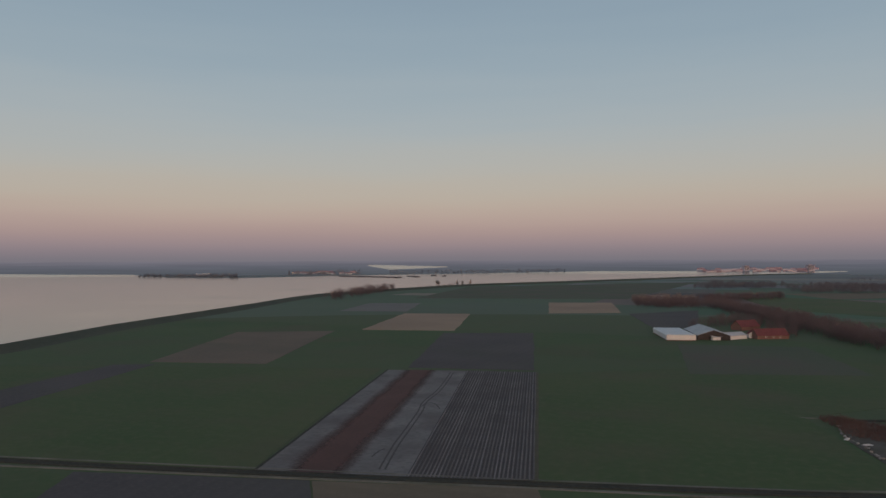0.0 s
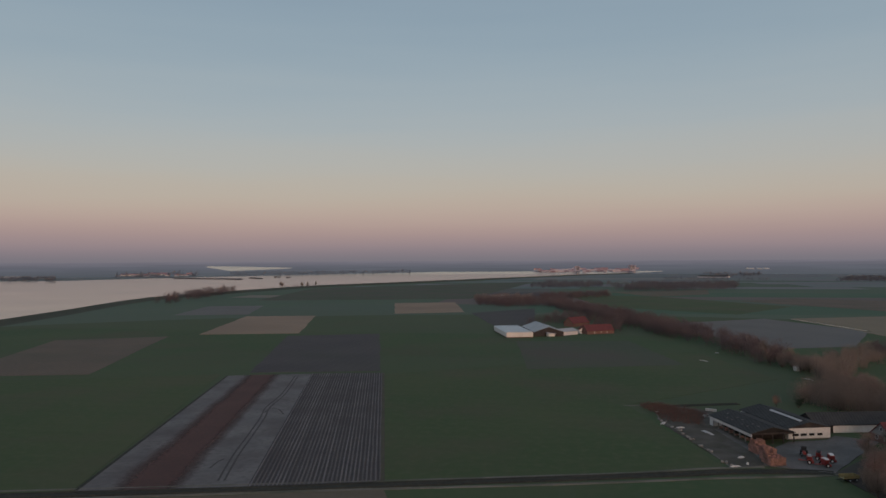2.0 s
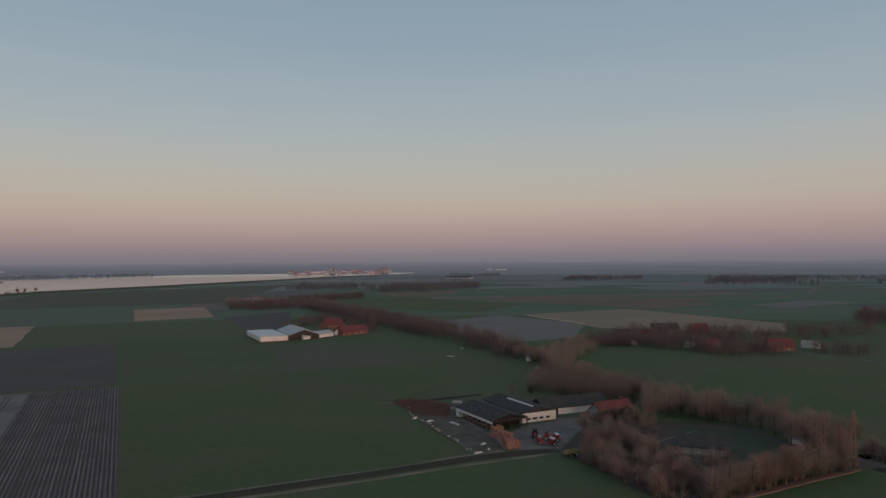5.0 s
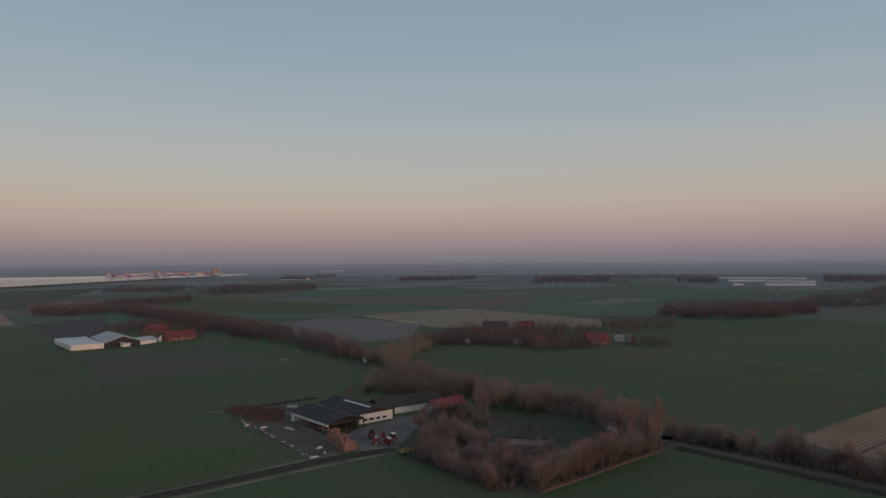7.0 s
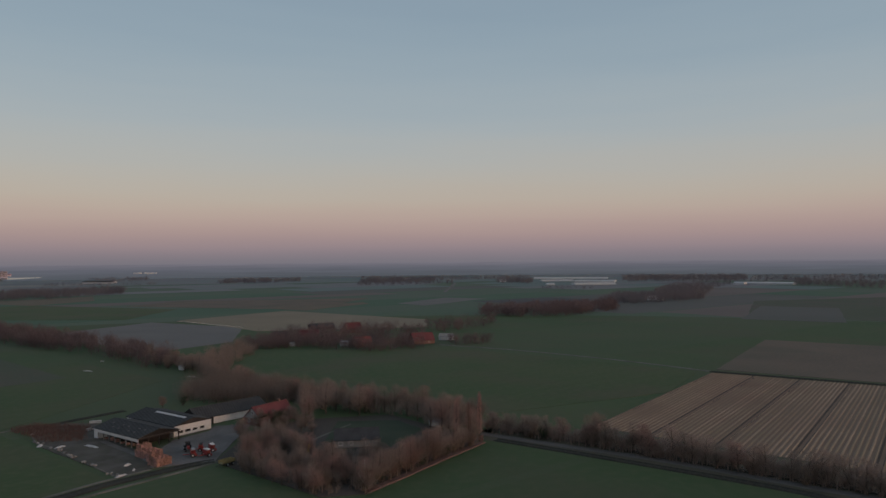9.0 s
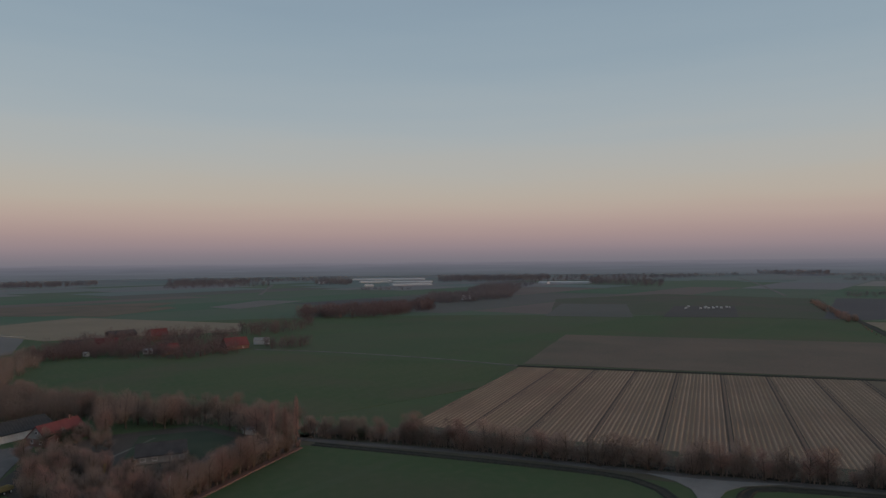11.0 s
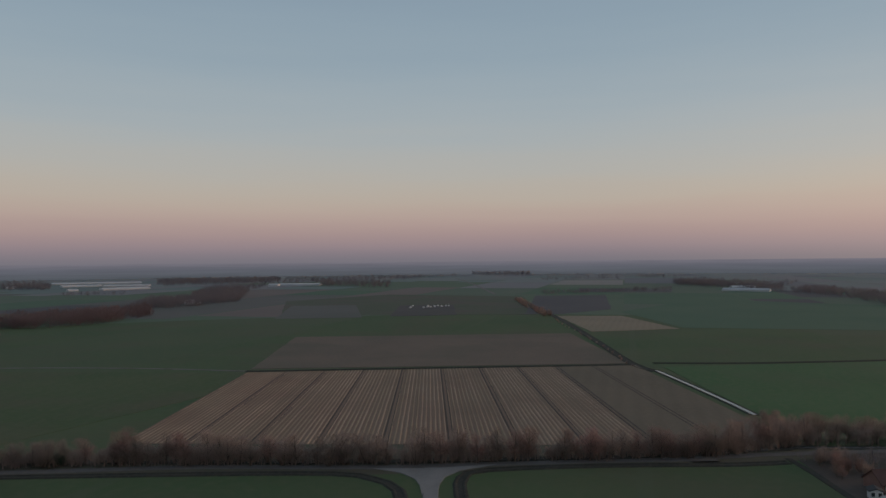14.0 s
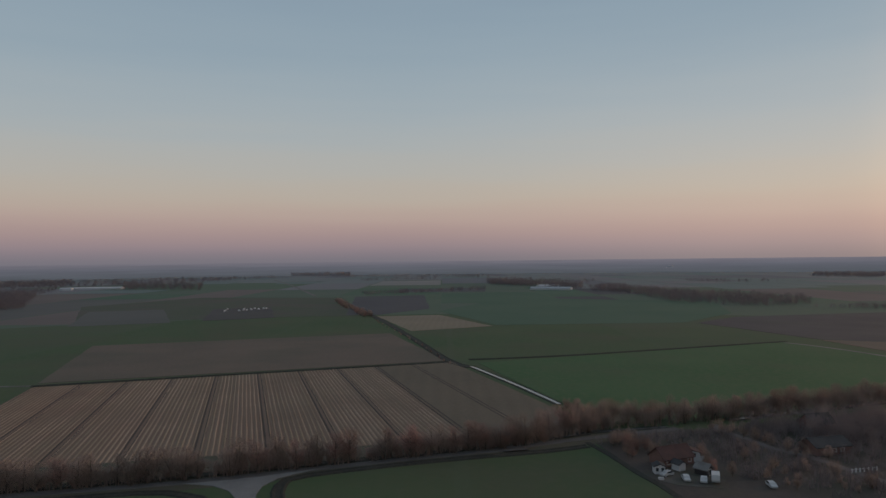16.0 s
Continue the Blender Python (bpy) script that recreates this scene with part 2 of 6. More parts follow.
# twig colour for the farthest woods, with purplish haze painted into it
M_WOOD_HAZE = material("distant_bare_wood", (0.165, 0.150, 0.160), (0.195, 0.174, 0.184), None, 0.02, 0.2, bump=0, through_light=0.5)
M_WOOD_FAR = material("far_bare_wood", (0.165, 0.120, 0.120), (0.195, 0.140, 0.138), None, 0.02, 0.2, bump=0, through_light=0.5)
M_GOLD = material("yellow_leaves", (0.42, 0.30, 0.08), (0.5, 0.36, 0.12), None, 0.5, 2.0, bump=0)
M_EVERGREEN = material("evergreen", (0.030, 0.045, 0.030), (0.045, 0.060, 0.038), None, 0.2, 1.0, bump=0)
M_WHITE = material("white_cladding", (0.60, 0.58, 0.57), (0.70, 0.68, 0.67), (0.55, 0.53, 0.52), 0.2, 1.5)
M_WHITE_ROOF = material("white_sheet_roof", (0.55, 0.56, 0.58), (0.62, 0.63, 0.64), None, 0.1, 1.0, rough=0.6)
M_GREY_ROOF = material("grey_sheet_roof", (0.33, 0.34, 0.36), (0.40, 0.41, 0.43), None, 0.1, 1.0, rough=0.6)
M_DARK_ROOF = material("dark_fibre_cement", (0.040, 0.042, 0.046), (0.056, 0.058, 0.060), (0.07, 0.07, 0.07), 0.3, 1.5, lines=(1.1, 8.5, 0.25))
M_SLATE = material("slate_roof", (0.045, 0.045, 0.048), (0.062, 0.062, 0.064), None, 0.3, 1.5)
M_TILE = material("red_roof_tiles", (0.130, 0.044, 0.048), (0.165, 0.056, 0.058), (0.105, 0.042, 0.044), 0.3, 2.0)
M_OLDTILE = material("old_roof_tiles", (0.072, 0.044, 0.042), (0.098, 0.056, 0.052), (0.065, 0.045, 0.042), 0.4, 2.0)
M_THICKET = material("dark_thicket", (0.190, 0.164, 0.168), (0.215, 0.186, 0.188), None, 0.05, 0.5, bump=0, through_light=0.5)
M_ROAD = material("country_asphalt", (0.090, 0.083, 0.080), (0.114, 0.105, 0.100), (0.13, 0.12, 0.115), 0.15, 2.0)
M_BRICK = material("brick_wall", (0.17, 0.10, 0.085), (0.21, 0.125, 0.105), (0.14, 0.085, 0.075), 0.4, 3.0)
M_DARKWALL = material("dark_wall", (0.040, 0.036, 0.036), (0.06, 0.05, 0.05), None, 0.3, 2.0)
M_DARKIN = material("dark_interior", (0.018, 0.017, 0.017), (0.03, 0.028, 0.026), None, 0.3, 2.0)
M_GLASS = material("window_pane", (0.03, 0.035, 0.04), (0.04, 0.045, 0.05), None, 0.3, 2.0, rough=0.12, bump=0, spec=0.6)
M_CRATE = material("crate_wood", (0.31, 0.175, 0.145), (0.37, 0.21, 0.17), (0.22, 0.125, 0.105), 0.4, 2.0, vary=0.35)
M_RED = material("red_machine_paint", (0.27, 0.045, 0.045), (0.33, 0.06, 0.055), (0.16, 0.05, 0.05), 0.5, 3.0, rough=0.5)
M_YELLOW = material("yellow_paint", (0.22, 0.18, 0.085), (0.27, 0.22, 0.11), None, 0.5, 3.0, rough=0.5)
M_TYRE = material("tyre_rubber", (0.02, 0.02, 0.02), (0.03, 0.03, 0.03), None, 0.5, 3.0)
M_CARWHITE = material("white_car_paint", (0.38, 0.38, 0.385), (0.44, 0.44, 0.445), None, 0.5, 3.0, rough=0.35, bump=0, spec=0.5)
# far halls: white greyed by haze put into the colour; near sheds share it
M_FAR_HALL = material("far_hall_sheet", (0.44, 0.44, 0.46), (0.52, 0.51, 0.52), None, 0.02, 0.4, rough=0.7)
M_TOWN = material("far_town_wall", (0.44, 0.39, 0.43), (0.52, 0.45, 0.49), None, 0.02, 0.4)
M_TOWN_ROOF = material("far_town_roof", (0.27, 0.18, 0.205), (0.32, 0.215, 0.24), None, 0.02, 0.4)
M_FOIL = material("pale_foil", (0.42, 0.41, 0.41), (0.50, 0.49, 0.49), None, 0.5, 2.0, rough=0.5)
M_STONE = material("rubble_stone", (0.20, 0.19, 0.185), (0.28, 0.27, 0.265), None, 0.5, 2.0, vary=0.3)
M_BALE = material("pale_bale_wrap", (0.55, 0.54, 0.52), (0.62, 0.61, 0.60), None, 0.5, 2.0)

M_MANURE = material("red_brown_manure", (0.086, 0.046, 0.042), (0.112, 0.060, 0.054), (0.070, 0.042, 0.038), 0.05, 0.8)
_n, _l = M_MANURE.node_tree.nodes, M_MANURE.node_tree.links
_uv = _n.new("ShaderNodeUVMap")
_uv.uv_map = "across"
_s = _n.new("ShaderNodeSeparateXYZ")
_l.new(_uv.outputs[0], _s.inputs[0])
_g = _n.new("ShaderNodeNewGeometry")


def manure_math(op, a, b):
    n = _n.new("ShaderNodeMath")
    n.operation = op
    n.use_clamp = op == "MULTIPLY_ADD"
    for i, v in enumerate((a, b)):
        if isinstance(v, (int, float)):
            n.inputs[i].default_value = v
        else:
            _l.new(v, n.inputs[i])
    return n.outputs[0]


# spread thickness: full in the middle, broken up towards both sides
_thick = manure_math("SUBTRACT", 0.36, manure_math("ABSOLUTE", manure_math("SUBTRACT", _s.outputs[0], 0.5), 0))
for _size, _amount in ((0.04, 0.12), (0.6, 0.16)):
    _nz = _n.new("ShaderNodeTexNoise")
    _nz.inputs["Scale"].default_value = _size
    _nz.inputs["Detail"].default_value = 5
    _l.new(_g.outputs["Position"], _nz.inputs["Vector"])
    _thick = manure_math("ADD", _thick, manure_math("MULTIPLY", manure_math("SUBTRACT", _nz.outputs[0], 0.5), _amount))
_mr = _n.new("ShaderNodeMapRange")
_mr.inputs["From Min"].default_value, _mr.inputs["From Max"].default_value = -0.06, 0.17
_l.new(_thick, _mr.inputs["Value"])
_tp = _n.new("ShaderNodeBsdfTransparent")
_mx = _n.new("ShaderNodeMixShader")
_l.new(_mr.outputs[0], _mx.inputs[0])
_l.new(_tp.outputs[0], _mx.inputs[1])
_l.new(_n["Principled BSDF"].outputs[0], _mx.inputs[2])
_l.new(_mx.outputs[0], _n["Material Output"].inputs[0])

M_WATER = bpy.data.materials.new("lake_water")
M_WATER.use_nodes = True
_n, _l = M_WATER.node_tree.nodes, M_WATER.node_tree.links
_b = _n["Principled BSDF"]
_b.inputs["Base Color"].default_value = (0.09, 0.097, 0.102, 1)
_b.inputs["Roughness"].default_value = 0.22
_b.inputs["IOR"].default_value = 1.333
# broad calm and ruffled patches
_nz = _n.new("ShaderNodeTexNoise")
_nz.inputs["Scale"].default_value = 0.006
_nz.inputs["Detail"].default_value = 3
_g = _n.new("ShaderNodeNewGeometry")
_l.new(_g.outputs["Position"], _nz.inputs[0])
_l.new(spread_to(_n, _l, _nz.outputs[0], 0.11, 0.18), _b.inputs["Roughness"])

# the far land under the horizon: a plain glowing backdrop, bluish haze painted in
M_FAR_HAZE = bpy.data.materials.new("far_land")
M_FAR_HAZE.use_nodes = True
_n, _l = M_FAR_HAZE.node_tree.nodes, M_FAR_HAZE.node_tree.links
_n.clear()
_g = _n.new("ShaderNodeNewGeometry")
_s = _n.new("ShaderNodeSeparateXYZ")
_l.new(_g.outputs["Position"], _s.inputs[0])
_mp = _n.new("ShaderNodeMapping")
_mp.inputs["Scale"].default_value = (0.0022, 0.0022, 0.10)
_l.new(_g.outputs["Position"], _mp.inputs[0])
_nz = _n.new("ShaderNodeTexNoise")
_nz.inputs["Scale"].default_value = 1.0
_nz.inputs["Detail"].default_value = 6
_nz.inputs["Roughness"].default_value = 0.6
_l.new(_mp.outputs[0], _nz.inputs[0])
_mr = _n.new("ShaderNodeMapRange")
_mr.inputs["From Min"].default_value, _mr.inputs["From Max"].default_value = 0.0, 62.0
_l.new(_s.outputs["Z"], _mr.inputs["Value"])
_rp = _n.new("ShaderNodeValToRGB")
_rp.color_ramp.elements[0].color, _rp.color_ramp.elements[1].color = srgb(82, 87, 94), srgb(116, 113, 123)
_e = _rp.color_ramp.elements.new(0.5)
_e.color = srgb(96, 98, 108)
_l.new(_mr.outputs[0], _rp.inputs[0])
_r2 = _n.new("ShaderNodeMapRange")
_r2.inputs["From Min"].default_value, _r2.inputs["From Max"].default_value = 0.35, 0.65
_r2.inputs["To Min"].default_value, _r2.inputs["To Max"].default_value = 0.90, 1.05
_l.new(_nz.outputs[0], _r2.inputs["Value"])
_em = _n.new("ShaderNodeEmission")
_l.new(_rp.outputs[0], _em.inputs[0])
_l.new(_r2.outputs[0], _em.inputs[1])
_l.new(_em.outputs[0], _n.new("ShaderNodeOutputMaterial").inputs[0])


# ------------------------------------------------------------------ mesh helpers
R0, R1, RISE = 3300.0, 4900.0, 61.0


def ground_z(x, y):
    r = math.hypot(x, y)
    return 0.0 if r < R0 else RISE * min((r - R0) / (R1 - R0), 1.02)


def mesh_from(name, verts, faces, mat):
    me = bpy.data.meshes.new(name)
    me.from_pydata(verts, [], faces)
    me.materials.append(mat)
    me.update()
    return me


def part(name, data, mat, parent, label=""):
    """Links a bmesh or a mesh as one object, under a parent if one is given."""
    if isinstance(data, bmesh.types.BMesh):
        me = bpy.data.meshes.new(name)
        bmesh.ops.recalc_face_normals(data, faces=data.faces)
        data.to_mesh(me)
        data.free()
        me.materials.append(mat)
    else:
        me = data
    ob = new(name, me)
    ob.parent = parent
    if label:
        tagged(ob, label)
    return ob


def empty(name, x, y, yaw=0, z=0.0):
    ob = new(name)
    ob.matrix_basis = pose(x, y, z + ground_z(x, y), 0, 0, yaw)
    return ob


def box(bm, x0, x1, y0, y1, z0, z1, bevel=0.0):
    vs = [bm.verts.new((x, y, z)) for z in (z0, z1) for y in (y0, y1) for x in (x0, x1)]
    fs = [bm.faces.new([vs[i] for i in q]) for q in ((0, 2, 3, 1), (4, 5, 7, 6), (0, 1, 5, 4), (2, 6, 7, 3), (0, 4, 6, 2), (1, 3, 7, 5))]
    if bevel:
        bmesh.ops.bevel(bm, geom=list({e for f in fs for e in f.edges}), offset=bevel, segments=2, affect="EDGES")
    return vs


def boxm(*a, **k):
    bm = bmesh.new()
    box(bm, *a, **k)
    return bm


def prism(bm, outline, y0, y1):
    """A prism along y from an outline of (x, z)."""
    a = [bm.verts.new((x, y0, z)) for x, z in outline]
    b = [bm.verts.new((x, y1, z)) for x, z in outline]
    n = len(a)
    bm.faces.new(a)
    bm.faces.new(b[::-1])
    for i in range(n):
        bm.faces.new((a[i], b[i], b[(i + 1) % n], a[(i + 1) % n]))
    return bm


def slab(outline, z0, z1):
    """A flat slab over a plan outline, its top following the lie of the land."""
    n = len(outline)
    vs = [(x, y, ground_z(x, y) + z0) for x, y in outline] + [(x, y, ground_z(x, y) + z1) for x, y in outline]
    area = sum(outline[i][0] * outline[(i + 1) % n][1] - outline[(i + 1) % n][0] * outline[i][1] for i in range(n))
    up = list(range(n, 2 * n))
    fs = [up if area > 0 else up[::-1]]
    for i in range(n):
        j = (i + 1) % n
        q = (i, j, j + n, i + n)
        fs.append(q if area > 0 else q[::-1])
    return vs, fs


field_count = [0]


def uneven(outline, seed):
    """The outline with its edges broken into short, slightly wandering lengths."""
    r = random.Random(seed)
    out = []
    for i, p in enumerate(outline):
        p, q = Vector(p), Vector(outline[(i + 1) % len(outline)])
        far = (p + q).length / 2
        side = Vector((-(q - p).y, (q - p).x)).normalized()
        n = max(3, int((q - p).length / max(3.0, far * 0.016)))
        drift = 0.0
        for k in range(n):
            out.append(p.lerp(q, (k + (r.uniform(-0.3, 0.3) if k else 0)) / n) + side * drift)
            drift = drift * 0.5 + r.uniform(-1, 1) * far * 0.0008
    return out


def field(outline, mat, label, z=0.12, name="field", straight=False):
    field_count[0] += 1
    if not straight:
        outline = uneven(outline, field_count[0])
    vs, fs = slab(outline, -0.2, z + field_count[0] * 0.001)
    return tagged(new(name, mesh_from(name, vs, fs, mat)), label, "field", kind="structure")


def smooth_line(pts, step):
    """Catmull-Rom through the points, about step metres apart."""
    out = []
    n = len(pts)
    for i in range(n - 1):
        p0, p1, p2, p3 = (Vector(pts[max(0, min(n - 1, k))]) for k in (i - 1, i, i + 1, i + 2))
        m = max(2, int((p2 - p1).length / step))
        for k in range(m):
            t = k / m
            out.append(0.5 * ((2 * p1) + (p2 - p0) * t + (2 * p0 - 5 * p1 + 4 * p2 - p3) * t * t + (3 * p1 - p0 - 3 * p2 + p3) * t ** 3))
    out.append(Vector(pts[-1]))
    return out


def ribbon(pts, profile, mat, name, step=12.0):
    """A strip along a line; profile: (offset to the left, height) across it."""
    line = smooth_line(pts, step)
    vs, fs = [], []
    m = len(profile)
    for i, p in enumerate(line):
        d = (line[min(i + 1, len(line) - 1)] - line[max(i - 1, 0)]).normalized()
        side = Vector((-d.y, d.x))
        for off, h in profile:
            q = p + side * off
            vs.append((q.x, q.y, ground_z(q.x, q.y) + h))
    for i in range(len(line) - 1):
        for k in range(m - 1):
            a = i * m + k
            fs.append((a, a + m, a + m + 1, a + 1))
    return mesh_from(name, vs, [f[::-1] for f in fs], mat)


def road(pts, width, label, mat=None, name="road", z=0.2):
    me = ribbon(pts, [(-width / 2 - 0.3, -0.1), (-width / 2, z - 0.03), (0, z), (width / 2, z - 0.03), (width / 2 + 0.3, -0.1)], mat or M_ASPHALT, name)
    return tagged(new(name, me), label, "road", kind="structure")


def ditch(pts, width, label, water=False):
    """A ditch between two low banks; its bed is dark or holds water."""
    me = ribbon(pts, [(-width / 2 - 0.8, -0.05), (-width / 2 - 0.2, 0.35), (-width / 2 + 0.3, 0.30), (-width / 2 + 0.6, 0.14), (width / 2 - 0.6, 0.14), (width / 2 - 0.3, 0.30), (width / 2 + 0.2, 0.35), (width / 2 + 0.8, -0.05)], M_DITCH, "ditch", 10.0)
    ob = tagged(new("ditch", me), label, "ditch", kind="structure")
    if water:
        part("ditch_water", ribbon(pts, [(-width / 2 + 0.7, 0.22), (width / 2 - 0.7, 0.22)], M_WATER, "ditch_water", 10.0), M_WATER, ob)
    return ob


# ------------------------------------------------------------------ ground, far land, lake
def ring_sheet(name, radii, seg, mat):
    vs, fs = [], []
    for r in radii:
        for k in range(seg):
            a = 2 * math.pi * k / seg
            x, y = r * math.cos(a), r * math.sin(a)
            vs.append((x, y, ground_z(x * 0.99999, y * 0.99999)))
    for i in range(len(radii) - 1):
        for k in range(seg):
            a, b = i * seg + k, i * seg + (k + 1) % seg
            fs.append((a, a + seg, b + seg, b))
    if radii[0] < 1:
        fs.append(tuple(range(seg)))
    return new(name, mesh_from(name, vs, fs, mat))


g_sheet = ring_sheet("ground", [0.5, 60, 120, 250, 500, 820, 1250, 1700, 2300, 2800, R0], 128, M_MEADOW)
g_sheet.data.materials.append(M_MID_HAZE)
g_sheet.data.materials.append(M_DISTANT_HAZE)
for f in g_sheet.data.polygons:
    # painted haze grows in steps from ring to ring
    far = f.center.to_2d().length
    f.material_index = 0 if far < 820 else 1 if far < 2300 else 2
tagged(g_sheet, "flat green winter grassland of the polder", "ground", kind="structure")
tagged(ring_sheet("backdrop", [R0, 3500, 3800, 4200, 4600, R1, 4960], 128, M_FAR_HAZE), "hazy blue-grey far land below the horizon", "backdrop", kind="structure")


def sheet_between(name, near, far, mat, label, z, rows_n=10):
    a, b = [Vector(p) for p in near], [Vector(p) for p in far]

    def at(line, t):
        s = t * (len(line) - 1)
        i = min(int(s), len(line) - 2)
        return line[i].lerp(line[i + 1], s - i)
    cols = 8 * (len(a) - 1)
    vs, fs = [], []
    for i in range(cols + 1):
        p, q = at(a, i / cols), at(b, i / cols)
        for k in range(rows_n + 1):
            v = p.lerp(q, k / rows_n)
            vs.append((v.x, v.y, ground_z(v.x, v.y) + z))
    for i in range(cols):
        for k in range(rows_n):
            o = i * (rows_n + 1) + k
            fs.append((o, o + rows_n + 1, o + rows_n + 2, o + 1))
    return tagged(new(name, mesh_from(name, vs, fs, mat)), label, name, kind="structure")


SHORE_NEAR = [(-402.4, 185.5), (-438.6, 292.3), (-466.9, 428.6), (-503, 593), (-532, 844), (-575, 1225), (-509, 1507), (-392, 1831), (-173, 2116), (191, 2645), (549, 3174), (948, 3366)]
SHORE_FAR = [(-3560, 1635), (-3086, 2052), (-2641, 2422), (-2146, 2652), (-1737, 2358), (-1407, 2309), (-1187, 2755), (-926, 3071), (-646, 3280), (-119, 3502), (355, 3493), (961, 3411)]
sheet_between("water", SHORE_NEAR, SHORE_FAR, M_WATER, "calm grey lake mirroring the evening sky", 0.5, 14)
sheet_between("water", [(-1473, 3859), (-1212, 3494), (-978, 3825)], [(-1528, 4001), (-1389, 4005), (-998, 3905)], M_WATER, "pale far arm of the lake", 1.0, 4)

DIKE = [(-402.4, 185.5), (-438.6, 292.3), (-437.8, 401.9), (-472, 556), (-498, 791), (-539, 1148), (-477, 1412), (-368, 1716), (-162, 1983), (179, 2479), (515, 2976), (760, 3235)]
tagged(new("dike", ribbon(DIKE, [(8, 0.0), (6, 1.2), (1.5, 4.0), (-1.5, 4.0), (-13, 0.8), (-18, 0.0)], M_DIKE, "dike", 20.0)), "long dark grassed dike along the lake shore", "dike", kind="structure")

# low islets off the far shore
for x0, y0, x1, y1, w in ((*(-1113, 2607), *(-818, 2456), 40), (*(-830, 2634), *(-773, 2547), 30), (*(-777, 2780), *(-759, 2761), 20), (*(-717, 2713), *(-699, 2715), 22)):
    tagged(new("islet", ribbon([(x0, y0), ((x0 + x1) / 2, (y0 + y1) / 2), (x1, y1)], [(-w / 2, 0.4), (-w / 4, 3.5), (w / 4, 3.5), (w / 2, 0.4)], M_WOOD_FAR, "islet", 40)), "low dark reed islet in the lake", "islet", kind="structure")

# ------------------------------------------------------------------ fields
field([(-338.9, 556.4), (-256.5, 585.0), (-215.7, 386.6), (-293.0, 378.2)], M_BROWN, "bare brown arable field")
field([(-371, 978), (-295, 993), (-264, 825), (-352, 816)], M_GREYSOIL, "pale grey-green harvested strip")
field([(-258, 798), (-178, 806), (-149.5, 608.9), (-236.0, 600.1)], M_TAN, "pale tan stubble field with worn halves")
field([(-110, 1044), (-18, 1062), (-3, 860), (-88, 834)], M_TAN, "small tan stubble field")
field([(-154.1, 587.9), (-77.1, 605.1), (-50.6, 400.9), (-125.4, 394.0)], M_DARKSOIL, "dark ploughed field with grey tinge")
field([(-345, 1126), (-364, 1633), (202, 2058), (5, 1158)], M_DULL, "dull winter grass below the dike")
field([(-307.5, 362.6), (-283.1, 370.7), (-262.4, 230.3), (-301.4, 264.4)], M_DARKSOIL, "narrow dark strip of bare soil")
field([(5, 844), (90, 918), (67.1, 689.2), (27.8, 664.1)], M_DARKSOIL, "dark ploughed plot behind a barn")
field([(38.9, 548.2), (126.7, 551.2), (132.1, 424.6), (35.4, 407.4)], M_DULL, "dull harvested field before the barns")
field([(-162.6, 175.1), (-89.1, 185.1), (-68.2, 145.2), (-143.5, 126.2)], M_DARKSOIL, "grey-brown ploughed field along the ditch")
field([(-88.2, 184.8), (-24.0, 193.7), (-13.4, 159.0), (-67.5, 145.3)], M_OLIVE, "olive stubble strip along the ditch")
field([(195, 697), (320, 755), (354, 621), (283.4, 514.3), (210.4, 497.5)], M_GREYSOIL, "smooth grey bare field")
field([(349, 755), (514, 792), (538, 547), (474.0, 482.7), (343.9, 575.8)], M_STRAW, "pale straw-coloured stubble field")
field([(416, 1073), (529, 1141), (793, 953), (598, 821), (511, 854)], M_BROWN, "reddish brown far field")
field([(518, 866), (707, 864), (685, 823), (536, 776)], M_OLIVE, "pale far strip")
field([(284, 1392), (505, 1465), (447, 1288), (324, 1209)], M_OLIVE, "yellowish far stubble strip")
field([(182, 1299), (332, 1203), (437, 944), (315, 813), (189, 956)], M_GREEN, "deep green far crop field")
field([(719, 797), (886, 853), (904, 771), (705, 722)], M_GREYSOIL, "pale grey far field")
field([(568.2, 198.7), (607.2, -33.3), (432.4, -58.0), (396.2, 167.0)], M_BROWN, "plain brown field beyond the stubble")
field([(797, -30), (798, -103), (650.0, -134.1), (621.0, -53.3)], M_STRAW, "straw-coloured far field")
field([(1093, 395), (1316, 266), (1231, 11), (818, -21), (802, 298)], M_DULL, "dull far grassland", z=0.08)
field([(981, 184), (996, 109), (811, 86), (787, 161)], M_DARKSOIL, "grey plot with white fittings", z=0.16)
field([(632, -333), (688, -406), (703, -649), (434.5, -397.7), (484.2, -352.5)], M_DARKSOIL, "wide dark ploughed field")
field([(481.0, -350.1), (445.6, -408.1), (382.1, -348.7)], M_BROWN, "brown soil corner")
field([(290.7, -88.6), (419.0, -75.2), (473.8, -317.3), (378.0, -344.9), (274.5, -248.0), (257.8, -147.2), (256.4, -93.0)], M_BRIGHT, "fresh bright green pasture")
field([(172.8, 375.6), (224.6, 316.3), (233.1, 234.3), (218.8, 189.5), (314.0, 155.8), (382.6, 171.7), (372.1, 360.5), (252.2, 439.4)], M_GREEN, "even green winter wheat field", z=0.06)
field([(-47.2, 389.4), (157.9, 486.7), (164.2, 373.8), (70.0, 307.2), (78.5, 215.4), (-24.3, 198.7)], M_GREEN, "even green winter wheat beside the ridges", z=0.06)
field([(-372.9, 342.4), (-139.8, 388.4), (-110.8, 190.3), (-208.0, 178.6)], M_GREEN, "green winter wheat field with soft drill lines", z=0.05)

